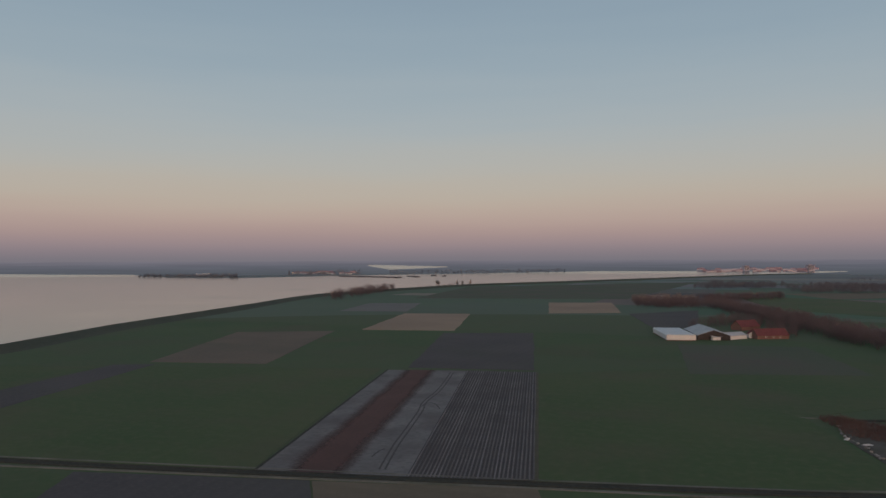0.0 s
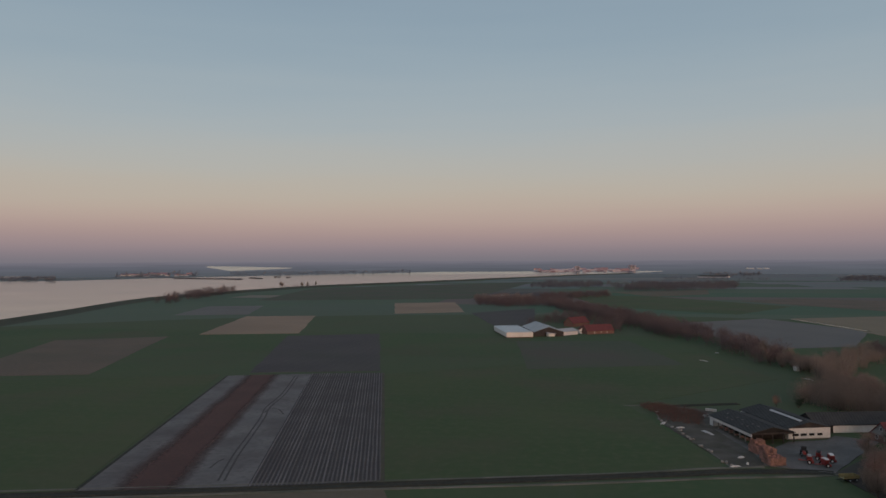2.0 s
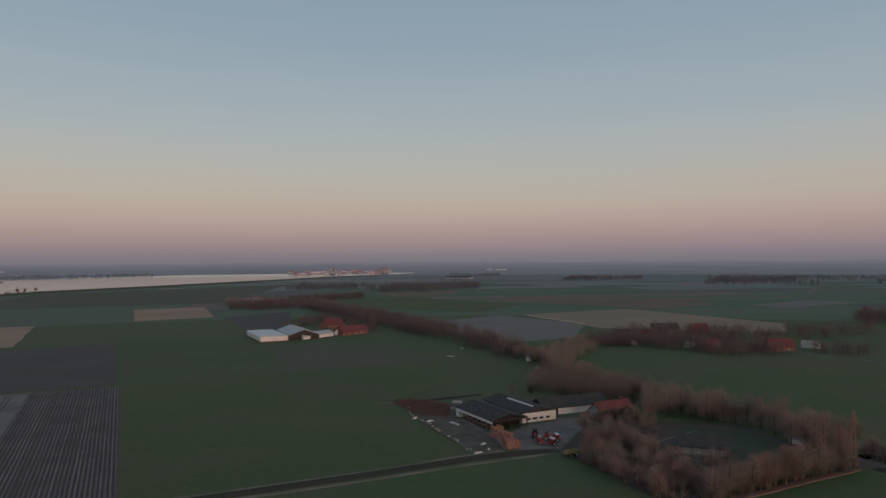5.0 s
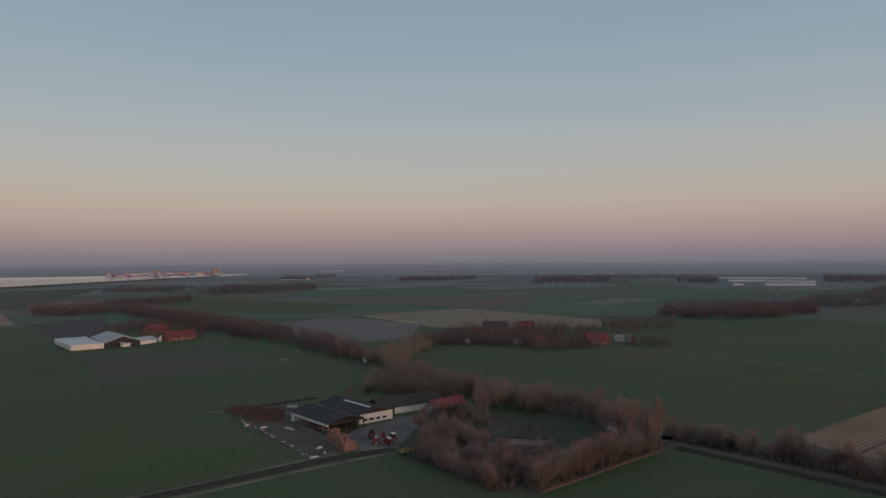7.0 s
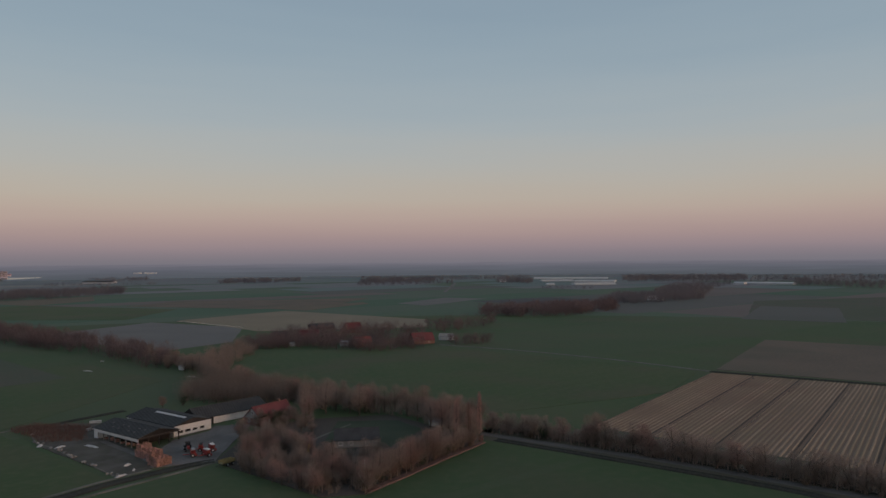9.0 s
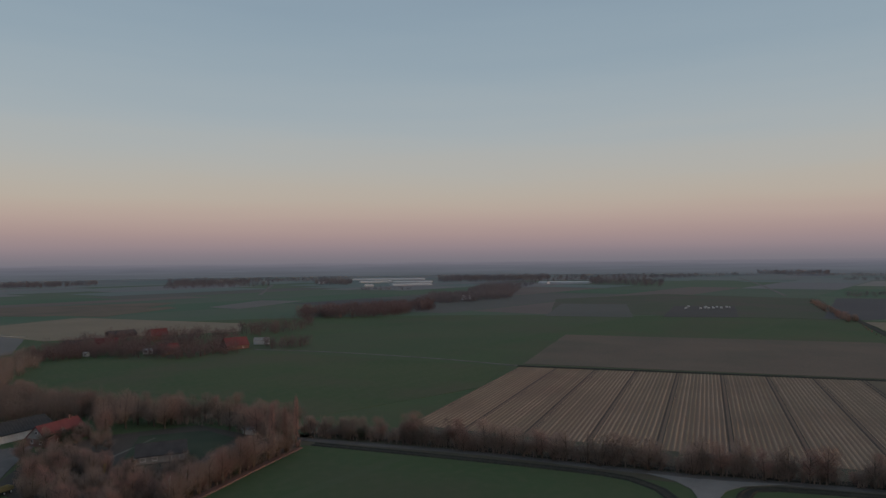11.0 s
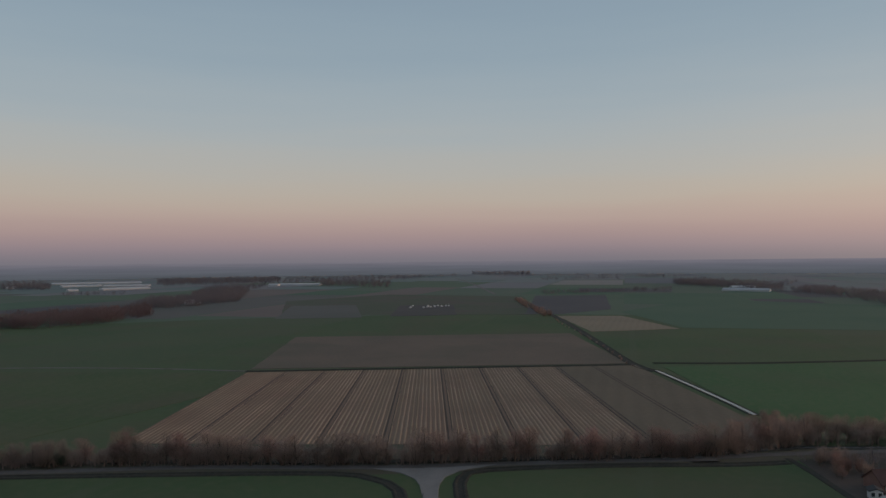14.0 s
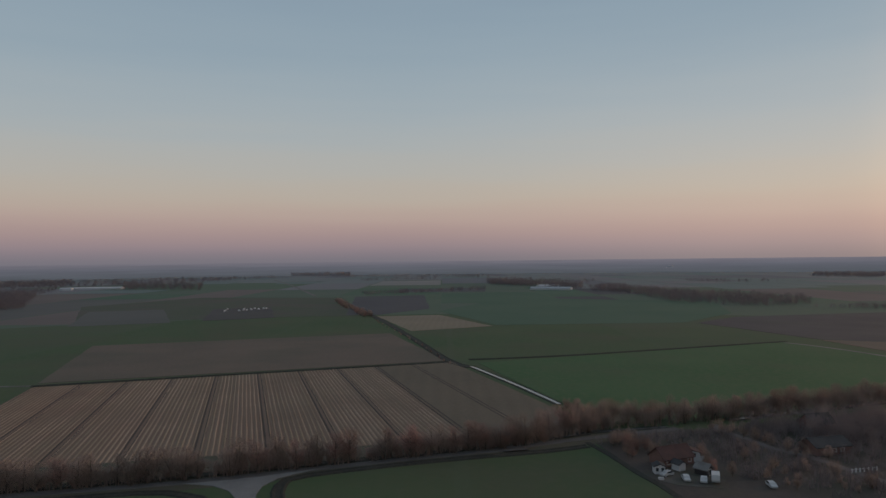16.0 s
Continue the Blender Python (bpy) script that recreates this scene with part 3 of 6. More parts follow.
# --- the striped block: pale soil, manured strip, ridges
TL, TP, TQ, TM, TR = Vector((-134.4, 383.2)), Vector((-122.6, 385.3)), Vector((-108.1, 387.3)), Vector((-88.4, 389.8)), Vector((-48.3, 393.2))
BL, BP, BQ, BM, BR = Vector((-109.8, 190.6)), Vector((-98.4, 191.7)), Vector((-83.3, 192.0)), Vector((-62.7, 194.4)), Vector((-25.2, 200.6))
field([TL, TM, BM, BL], M_PALESOIL, "pale dry soil with wandering wheel tracks", straight=True)
# the manured strip lies over the pale soil and thins out to both sides
vs, fs, across = [], [], []
MANURE_ROWS = 60
for k in range(MANURE_ROWS + 1):
    p, q = TP.lerp(BP, k / MANURE_ROWS), TQ.lerp(BQ, k / MANURE_ROWS)
    for u in (-0.35, 1.35):
        w = p.lerp(q, u)
        vs.append((w.x, w.y, 0.175))
for k in range(MANURE_ROWS):
    fs.append((2 * k, 2 * k + 2, 2 * k + 3, 2 * k + 1))
    across += [(0, k), (0, k + 1), (1, k + 1), (1, k)]
manure = mesh_from("manured_strip", vs, fs, M_MANURE)
uv = manure.uv_layers.new(name="across")
for k, c in enumerate(across):
    uv.data[k].uv = (c[0], c[1] / MANURE_ROWS)
manure.flip_normals()
tagged(new("field", manure), "red-brown manured strip fading into pale soil", "field", kind="structure")
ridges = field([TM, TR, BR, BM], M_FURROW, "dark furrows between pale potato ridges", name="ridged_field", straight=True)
N_BEDS = 30
rng = random.Random(4)
for i in range(N_BEDS):
    a0, a1 = (i + 0.30) / N_BEDS, (i + 0.78 + rng.uniform(-0.04, 0.04)) / N_BEDS
    vs, fs = [], []
    for k in range(13):
        s = k / 12
        wob = rng.uniform(-0.08, 0.08) / N_BEDS
        p, q = TM.lerp(TR, a0 + wob).lerp(BM.lerp(BR, a0 + wob), s), TM.lerp(TR, a1 + wob).lerp(BM.lerp(BR, a1 + wob), s)
        m0, m1 = p.lerp(q, 0.3), p.lerp(q, 0.7)
        vs += [(p.x, p.y, 0.10), (m0.x, m0.y, 0.36), (m1.x, m1.y, 0.36), (q.x, q.y, 0.10)]
    for k in range(12):
        for j in range(3):
            o = k * 4 + j
            fs.append((o, o + 4, o + 5, o + 1))
    part("ridge", mesh_from("ridge", vs, fs, M_RIDGE), M_RIDGE, ridges)
for off in (-0.9, 0.9):
    pts = [(-72.1, 200.0), (-76.7, 226.6), (-79.8, 250.4), (-84.1, 281.6), (-87.5, 300.0), (-88.8, 330.6), (-95.2, 382.0)]
    tagged(new("wheel_track", ribbon(pts, [(off - 0.34, 0.15), (off - 0.22, 0.19), (off + 0.22, 0.19), (off + 0.34, 0.15)], M_DARKSOIL, "wheel_track", 6)), "dark wheel track pressed into pale soil", "track", kind="structure")

for pts in ([(-86, 290), (-86, 298), (-82, 297), (-77, 287)], [(-80, 212), (-80, 219), (-79, 222)]):
    tagged(new("wheel_track", ribbon(pts, [(-0.34, 0.15), (-0.22, 0.19), (0.22, 0.19), (0.34, 0.15)], M_DARKSOIL, "wheel_track", 3)), "turning wheel track in pale soil", "track", kind="structure")
tagged(new("field_edge", ribbon([TL, TL.lerp(BL, 0.5), BL], [(-0.7, 0.1), (-0.4, 0.2), (0.4, 0.2), (0.7, 0.1)], M_DITCH, "field_edge", 12)), "dark furrow along the pale soil", "furrow", kind="structure")
tagged(new("field_edge", ribbon([TR, TR.lerp(BR, 0.5), BR], [(-0.9, 0.1), (-0.5, 0.28), (0.5, 0.28), (0.9, 0.1)], M_VERGE, "field_edge", 12)), "brown grass edge beside the ridges", "verge", kind="structure")

# --- the swathed stubble field
STL, STR = Vector((383.0, 164.1)), Vector((424.5, -60.0))
SNL, SNR = Vector((229.5, 146.0)), Vector((247.0, -89.0))
stub = field([STL, STR, SNR, SNL], M_STUBBLE, "brown stubble ground under straw swaths", name="stubble_field", straight=True)
PLAIN = 0.79
field([STL.lerp(STR, PLAIN), STR, SNR, SNL.lerp(SNR, PLAIN)], M_OLIVE, "olive cut stubble without swaths", z=0.17, straight=True)
LANES = 8
rng = random.Random(9)
for lane in range(LANES):
    w = PLAIN / LANES
    for s in range(12):
        u = (lane + (s + 0.62) / 12.6) * w
        half = w / 12.6 * (0.30 if s not in (0, 11) else 0.22)
        vs, fs = [], []
        for k in range(11):
            v = k / 10
            wob = rng.uniform(-0.035, 0.035) * w / 9
            l, r = STL.lerp(STR, u - half + wob).lerp(SNL.lerp(SNR, u - half + wob), v), STL.lerp(STR, u + half + wob).lerp(SNL.lerp(SNR, u + half + wob), v)
            m = l.lerp(r, 0.5)
            vs += [(l.x, l.y, 0.11), (m.x, m.y, 0.34), (r.x, r.y, 0.11)]
        for k in range(10):
            for j in range(2):
                o = k * 3 + j
                fs.append((o, o + 3, o + 4, o + 1))
        part("swath", mesh_from("swath", vs, fs, M_SWATH), M_SWATH, stub)
for lane in range(LANES + 2):
    u = min(lane * PLAIN / LANES + 0.0005, 0.995)
    for off in (0.004, -0.004):
        if u + off < 0.004:
            continue
        a, b = STL.lerp(STR, u + off), SNL.lerp(SNR, u + off)
        tagged(new("wheel_track", ribbon([a, a.lerp(b, 0.5), b], [(-0.34, 0.18), (-0.22, 0.25), (0.22, 0.25), (0.34, 0.18)], M_TRACK, "wheel_track", 20)), "dark tramline through the stubble", "track", kind="structure")

# ------------------------------------------------------------------ roads, tracks, ditches
ditch([(-208.0, 178.6), (-155.0, 182.9), (-108.3, 188.0), (-62.2, 192.9), (-24.5, 197.6), (30.8, 204.7), (67.2, 209.7), (77.0, 211.5), (101.0, 212.1), (108.6, 210.4)], 3.2, "straight dark field ditch with grassy banks")
road([(-202.2, 173.6), (-152.0, 179.5), (-106.4, 184.6), (-61.2, 190.0), (-24.1, 194.2), (30.0, 199.6), (65.6, 204.7), (78.7, 206.2), (98.9, 207.8), (109.1, 209.3)], 1.3, "pale worn grass track beside the ditch", M_BANK, "track")
road([(-211.6, 181.7), (-111.0, 192.0), (-24.9, 201.2), (29.5, 207.7), (49.3, 210.3), (70.7, 214.7), (78.6, 215.7), (90.9, 217.0)], 1.1, "pale trodden strip on the ditch bank", M_BANK, "track")
road([(378.6, 372.3), (390.9, 307.1), (393.7, 231.3), (388.0, 167.0)], 2.2, "narrow pale farm lane between fields", M_CONCRETE)
ditch([(386.9, 166.5), (406.3, 61.6), (427.2, -57.8)], 3.0, "dark ditch between brown field and stubble")
DR = [(193.8, 168.2), (193.2, 169.2), (199.8, 135.0), (205.8, 102.8), (210.2, 51.3), (217.3, 13.1), (223.7, -21.8), (228.6, -54.6), (227.6, -44.7), (234.6, -70.2), (239.1, -92.6), (243.9, -116.5)]
tagged(new("verge", ribbon(DR[:11], [(-7.5, -0.05), (-6.5, 0.06), (7.5, 0.06), (9.0, -0.05)], M_VERGE, "verge")), "rough brown verge beside the country road", "verge", kind="structure")
field([(231.5, 147), (249, -90), (236, -93), (224, -20), (214, 80), (207, 130), (212, 147)], M_VERGE, "rough brown headland under the road trees", z=0.08)
road(DR, 3.7, "dark grey asphalt country road", M_ROAD)
ditch([(202.8, 173.6), (207.5, 143.5), (210.7, 105.2), (216.0, 52.6), (222.1, 13.2), (229.1, -30.2), (236.6, -50.7), (242.8, -81.4)], 3.4, "dark roadside ditch under the trees")
ditch([(190.0, 160.8), (198.9, 99.5), (202.8, 61.9), (199.3, 48.9), (190.1, 39.7), (165.8, 33.1)], 2.6, "dark ditch along the meadow edge")
ditch([(170.1, 19.0), (189.6, 22.4), (203.2, 23.1), (210.8, 16.0), (218.6, -21.2), (223.0, -58.8), (226.9, -75.6)], 2.6, "dark ditch along the meadow edge")
road([(211.2, 33.7), (201.6, 32.0), (187.3, 30.3), (157.5, 26.6), (131.6, 22.9)], 3.8, "asphalt side road", M_ASPHALT, z=0.21)
# rounded mouth of the side road
for pts in ([(209.0, 51.1), (210.5, 34.1), (195.4, 31.9), (186.6, 32.6), (194.7, 34.4), (200.2, 36.7), (205.4, 41.7)], [(216.8, 13.0), (210.5, 34.1), (195.4, 31.9), (187.8, 28.5), (196.3, 28.9), (202.8, 28.1), (209.4, 24.3)]):
    vs, fs = slab(pts, -0.1, 0.19)
    tagged(new("road", mesh_from("road", vs, fs, M_ASPHALT)), "flared asphalt mouth of the side road", "road", kind="structure")
ditch([(1159, 19), (781, -29), (574.2, -48.1), (434.7, -58.9), (402.2, -68.6)], 5.0, "dark tree-lined watercourse between fields")
ditch([(406.6, -68.7), (352.1, -78.3), (311.6, -84.6), (293.4, -86.9)], 3.2, "straight ditch full of pale water", True)
ditch([(237.9, -64.8), (243.6, -81.6), (244.9, -92.9), (246.7, -113.4)], 2.6, "roadside ditch with pale water", True)
ditch([(252.6, -141.3), (257.2, -161.3), (259.2, -172.5), (262.7, -187.5), (273.2, -235.7)], 3.4, "ditch with pale water behind trees", True)
road([(247.3, -132.2), (233.7, -131.0), (223.9, -133.1), (212.9, -134.2), (200.8, -139.5), (188.7, -141.5), (168.8, -145.6)], 3.0, "narrow village lane", M_CONCRETE)
road([(231.1, -77.1), (215.4, -79.0), (196.2, -80.0), (184.6, -81.5), (166.9, -82.0)], 2.0, "dark meadow edge path", M_DITCH, "track")
road([(470.8, -314.4), (441.3, -324.9), (393.7, -330.9), (344.2, -334.4)], 4.0, "pale grey field track", M_PALESOIL, "track")
ditch([(434.4, -72.3), (438.9, -136.9), (462.0, -248.2), (476.9, -319.4)], 3.0, "thin dark field ditch")
road([(2549, 261), (1927, 153), (1303, 61)], 7.0, "pale far farm road", M_CONCRETE)
road([(1046, 1009), (1537, 1433)], 8.0, "pale far farm road", M_CONCRETE)
ditch([(345, 747), (350, 684), (354, 621)], 4.0, "far ditch with pale edge", True)
ditch([(85.1, 304.6), (99.2, 307.3), (119.4, 310.5)], 2.0, "thin dark ditch behind the yard")
road([(68.3, 306.2), (80.4, 306.7), (92.5, 307.2)], 1.0, "pale trodden path behind the yard", M_BANK, "track")

# ------------------------------------------------------------------ trees
def blade_cloud(rng, centres, count, length, width, up=0.5):
    vs, fs = [], []
    for _ in range(count):
        c, rad = rng.choice(centres)
        d = Vector((rng.gauss(0, 1), rng.gauss(0, 1), rng.gauss(0, 1))).normalized()
        p = c + d * rad * rng.random() ** 0.45
        g = (d + Vector((0, 0, up)) + Vector((rng.gauss(0, 0.5), rng.gauss(0, 0.5), rng.gauss(0, 0.5)))).normalized()
        s = g.cross(Vector((rng.gauss(0, 1), rng.gauss(0, 1), rng.gauss(0, 1)))).normalized() * width * rng.uniform(0.6, 1.3)
        ln = length * rng.uniform(0.5, 1.3)
        o = len(vs)
        vs += [tuple(p - s), tuple(p + s), tuple(p + g * ln + s * 0.3)]
        fs.append((o, o + 1, o + 2))
    return vs, fs


def cone_limb(vs, fs, a, b, r0, r1, n=5):
    d = (b - a).normalized()
    u = d.cross(Vector((0.3, 0.9, 0.2))).normalized()
    w = d.cross(u)
    o = len(vs)
    for p, r in ((a, r0), (b, r1)):
        for k in range(n):
            t = 2 * math.pi * k / n
            vs.append(tuple(p + (u * math.cos(t) + w * math.sin(t)) * r))
    for k in range(n):
        j = (k + 1) % n
        fs.append((o + k, o + j, o + n + j, o + n + k))
    return b


def tree_model(kind, seed, mat, label):
    """A tree of unit height 10 m, at the origin below ground until it is copied out."""
    rng = random.Random(seed)
    vs, fs = [], []
    centres = []
    if kind == "broad":
        top = Vector((rng.uniform(-0.3, 0.3), rng.uniform(-0.3, 0.3), 4.2))
        cone_limb(vs, fs, Vector((0, 0, -0.2)), top, 0.26, 0.17, 7)
        lead = cone_limb(vs, fs, top, top + Vector((rng.uniform(-0.4, 0.4), rng.uniform(-0.4, 0.4), 4.2)), 0.16, 0.03)
        centres += [(lead - Vector((0, 0, 0.3)), 1.2), (lead - Vector((0, 0, 1.4)), 1.5), (lead - Vector((0, 0, 1.0)), 1.4)]
        for k in range(13):
            a = k * 2.4 + rng.uniform(-0.4, 0.4)
            z0 = rng.uniform(1.0, 5.4)
            base = Vector((0, 0, z0))
            reach = rng.uniform(1.5, 3.1) * (1.15 - abs(z0 - 4) * 0.12)
            tip = base + Vector((math.cos(a) * reach, math.sin(a) * reach, rng.uniform(1.4, 3.0)))
            cone_limb(vs, fs, base, tip, 0.10, 0.025)
            centres.append((tip, rng.uniform(0.9, 1.5)))
            centres.append((base.lerp(tip, 0.6), 0.9))
        crown = blade_cloud(rng, centres, 3000, 1.0, 0.024)
    elif kind == "poplar":
        cone_limb(vs, fs, Vector((0, 0, -0.2)), Vector((0, 0, 9.4)), 0.22, 0.03, 7)
        for k in range(26):
            z0 = 0.9 + k * 0.32
            a = k * 2.4
            reach = 0.6 * (1 - (z0 / 10.5) ** 3) + 0.08
            tip = Vector((math.cos(a) * reach, math.sin(a) * reach, z0 + 1.2))
            cone_limb(vs, fs, Vector((0, 0, z0)), tip, 0.05, 0.015, 4)
            centres.append((tip, 0.32))
        crown = blade_cloud(rng, centres, 2400, 0.8, 0.02, 1.6)
    else:
        for k in range(7):
            a = k * 2.4
            tip = Vector((math.cos(a) * rng.uniform(0.6, 3.4), math.sin(a) * rng.uniform(0.6, 3.4), rng.uniform(3.5, 8.0)))
            cone_limb(vs, fs, Vector((math.cos(a) * 0.4, math.sin(a) * 0.4, -0.2)), tip, 0.14, 0.03, 5)
            centres.append((tip, rng.uniform(1.3, 2.0)))
            centres.append((tip * 0.55, 1.5))
        crown = blade_cloud(rng, centres, 2200, 1.1, 0.036)
    root = new("tree" if kind != "bush" else "shrub")
    part("trunk", mesh_from("trunk", vs, fs, M_BARK), M_BARK, root)
    part("crown", mesh_from("crown", *crown, mat), mat, root)
    return tagged(root, label, "tree" if kind != "bush" else "shrub")


BROAD = [tree_model("broad", 11 + k, (M_TWIG, M_TWIG, M_TWIG_RED, M_TWIG)[k], ("bare brown broadleaf tree in winter", "bare grey-brown broadleaf tree in winter", "bare tree with rust-red twigs", "wide bare brown roadside tree")[k]) for k in range(4)]
POPLAR = [tree_model("poplar", 31, M_TWIG_RED, "tall slim bare poplar with rust-red twigs")]
SHRUB = [tree_model("bush", 41, M_TWIG, "leafless brown shrub beside the fields"), tree_model("bush", 42, M_TWIG_RED, "leafless rust-red shrub in winter"), tree_model("bush", 43, M_EVERGREEN, "dark evergreen garden shrub")]


def plant(models, x, y, height, rng, group, slim=1.0):
    src = rng.choice(models)
    m = pose(x, y, ground_z(x, y), 0, 0, rng.uniform(0, 360)) @ Matrix.Diagonal((height / 10 * rng.uniform(0.9, 1.15) * slim, height / 10 * rng.uniform(0.9, 1.15) * slim, height / 10, 1))
    ob = copy_thing(src, m)
    ob["group"] = group
    return ob


def inside(p, poly):
    x, y = p
    hit = False
    for i in range(len(poly)):
        (x0, y0), (x1, y1) = poly[i], poly[i - 1]
        if (y0 > y) != (y1 > y) and x < (x1 - x0) * (y - y0) / (y1 - y0) + x0:
            hit = not hit
    return hit


def fill(models, poly, count, hmin, hmax, seed, group, gap=2.5):
    rng = random.Random(seed)
    xs, ys = [p[0] for p in poly], [p[1] for p in poly]
    done, tries = [], 0
    while len(done) < count and tries < count * 60:
        tries += 1
        p = (rng.uniform(min(xs), max(xs)), rng.uniform(min(ys), max(ys)))
        if inside(p, poly) and all(math.hypot(p[0] - q[0], p[1] - q[1]) > gap for q in done):
            done.append(p)
            plant(models, *p, rng.uniform(hmin, hmax), rng, group)


def row(models, pts, spacing, hmin, hmax, seed, group, side=1.0, skip=0.0):
    rng = random.Random(seed)
    line = smooth_line(pts, spacing)
    for p in line:
        if rng.random() < skip:
            continue
        plant(models, p.x + rng.uniform(-side, side), p.y + rng.uniform(-side, side), rng.uniform(hmin, hmax), rng, group)


def wood(poly, hmin, hmax, seed, label, spacing, mat=None, avoid=(), near=False):
    """A far wood as one mass of many small ragged crowns."""
    rng = random.Random(seed)
    avoid_line = smooth_line(avoid, 3.0) if avoid else []
    xs, ys = [p[0] for p in poly], [p[1] for p in poly]
    vs, fs = [], []
    area = abs(sum(poly[i][0] * poly[i - 1][1] - poly[i - 1][0] * poly[i][1] for i in range(len(poly)))) / 2
    count = min(int(area / spacing ** 2), 420 if near else 1000)
    mid = math.hypot(sum(xs) / len(xs), sum(ys) / len(ys)) < 720
    n = 0
    for _ in range(count * 30):
        if n >= count:
            break
        p = (rng.uniform(min(xs), max(xs)), rng.uniform(min(ys), max(ys)))
        if not inside(p, poly):
            continue
        if avoid and min((Vector(p) - q).length for q in avoid_line) < 4.0:
            continue
        n += 1
        h = rng.uniform(hmin, hmax)
        z = ground_z(*p)
        c = [(Vector((p[0] + rng.uniform(-2, 2), p[1] + rng.uniform(-2, 2), z + h * k)), h * 0.28) for k in (0.3, 0.55, 0.75)]
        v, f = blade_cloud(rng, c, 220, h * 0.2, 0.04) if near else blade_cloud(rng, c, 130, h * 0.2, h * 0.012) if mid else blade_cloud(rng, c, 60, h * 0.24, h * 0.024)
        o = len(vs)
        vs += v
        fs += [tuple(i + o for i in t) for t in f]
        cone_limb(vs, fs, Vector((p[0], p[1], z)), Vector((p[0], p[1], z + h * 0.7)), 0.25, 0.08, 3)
    return tagged(new("wood", mesh_from("wood", vs, fs, mat or M_WOOD_HAZE)), label, "wood", kind="stuff")



# the patchwork of far plots, laid out on the polder's grid, haze in their colours
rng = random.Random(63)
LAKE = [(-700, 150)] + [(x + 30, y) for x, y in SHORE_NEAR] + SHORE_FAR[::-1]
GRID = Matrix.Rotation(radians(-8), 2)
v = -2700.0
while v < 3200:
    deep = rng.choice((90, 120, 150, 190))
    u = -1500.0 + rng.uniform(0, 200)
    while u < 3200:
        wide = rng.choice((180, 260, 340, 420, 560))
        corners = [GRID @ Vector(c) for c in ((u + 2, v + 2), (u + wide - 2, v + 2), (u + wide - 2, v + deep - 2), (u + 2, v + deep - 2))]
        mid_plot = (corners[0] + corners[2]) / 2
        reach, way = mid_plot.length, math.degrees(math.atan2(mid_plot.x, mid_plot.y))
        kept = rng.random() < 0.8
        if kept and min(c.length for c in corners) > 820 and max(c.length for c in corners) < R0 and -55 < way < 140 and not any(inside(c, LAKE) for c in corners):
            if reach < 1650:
                m = rng.choices(FAR_HAZE_PLOTS, (11, 8, 2, 1, 2, 1))[0]
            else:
                m = rng.choices(DISTANT_HAZE_PLOTS, (8, 7, 5, 4, 1))[0]
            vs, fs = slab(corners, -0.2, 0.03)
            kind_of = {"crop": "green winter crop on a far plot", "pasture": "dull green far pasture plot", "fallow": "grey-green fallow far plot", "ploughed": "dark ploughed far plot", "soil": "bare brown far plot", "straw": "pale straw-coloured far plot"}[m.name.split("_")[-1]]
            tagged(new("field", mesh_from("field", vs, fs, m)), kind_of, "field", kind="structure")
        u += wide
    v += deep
field([(750, 286), (771, 190), (994, 253), (977, 344)], FAR_HAZE_PLOTS[2], "dull fallow far plot", z=0.07)
field([(829, 6), (821, -33), (906, -104), (1273, -139), (1252, -12)], FAR_HAZE_PLOTS[3], "dark ploughed plot by the watercourse", z=0.07)
field([(660, -140), (640, -325), (735, -430), (930, -520), (1137, -266), (860, -110)], FAR_HAZE_PLOTS[0], "green far winter crop", z=0.075)
field([(1392, -99), (1374, -274), (1545, -309), (1577, -113)], FAR_HAZE_PLOTS[3], "dark far strip", z=0.07)

# grove round the garden, with its dark floor
field([(108.3, 209.8), (136.7, 235.4), (160.9, 239.7), (192.0, 219.2), (187.2, 165.1), (121.4, 150.2), (111.5, 157.6)], M_DARKGROUND, "brown leaf-strewn grove floor", z=0.10)
field([(145.7, 203.0), (169.2, 225.6), (186.5, 209.6), (183.5, 191.0), (158.8, 181.9)], M_LAWN, "dark garden lawn", z=0.14)
road([(122.6, 151.6), (141.0, 154.6), (161.2, 158.4), (184.2, 162.1)], 2.2, "leaf-brown bank along the grove", M_BRUSH, "bank", 0.35)
row(BROAD + SHRUB[:2], [(110.4, 197.3), (109.9, 183.2), (112.5, 160.4)], 4.0, 6, 8.5, 1, "grove trees")
row(BROAD, [(122.5, 152.8), (130.6, 153.9), (139.6, 155.5), (156.5, 158.6), (178.6, 162.4)], 4.2, 8.5, 13, 2, "grove trees")
row(SHRUB, [(123.1, 153.5), (137.9, 156.0), (157.4, 159.4), (183.1, 162.8)], 5.0, 3, 5, 3, "grove shrubs")
fill(BROAD + SHRUB[:2], [(114.3, 204.2), (130.4, 225.7), (137.8, 220.8), (134.6, 191.0), (134.5, 181.6), (146.2, 171.8), (169.2, 168.5), (170.9, 162.7), (124.3, 155.0), (114.8, 163.5)], 54, 6.0, 9.5, 4, "grove trees", 3.2)
fill(BROAD, [(162.0, 235.2), (175.8, 261.5), (196.7, 261.7), (203.7, 228.6), (206.5, 183.1), (185.6, 166.2), (181.1, 185.6), (191.4, 213.4), (172.6, 232.0)], 44, 9.5, 13.5, 5, "grove trees", 3.6)
plant(POPLAR, *(183.2, 162.7), 16.5, random.Random(1), "poplars", 0.62)
plant(POPLAR, *(176.2, 161.5), 14.5, random.Random(2), "poplars", 0.75)
plant(POPLAR, *(174.2, 165.3), 15.5, random.Random(3), "poplars", 0.7)
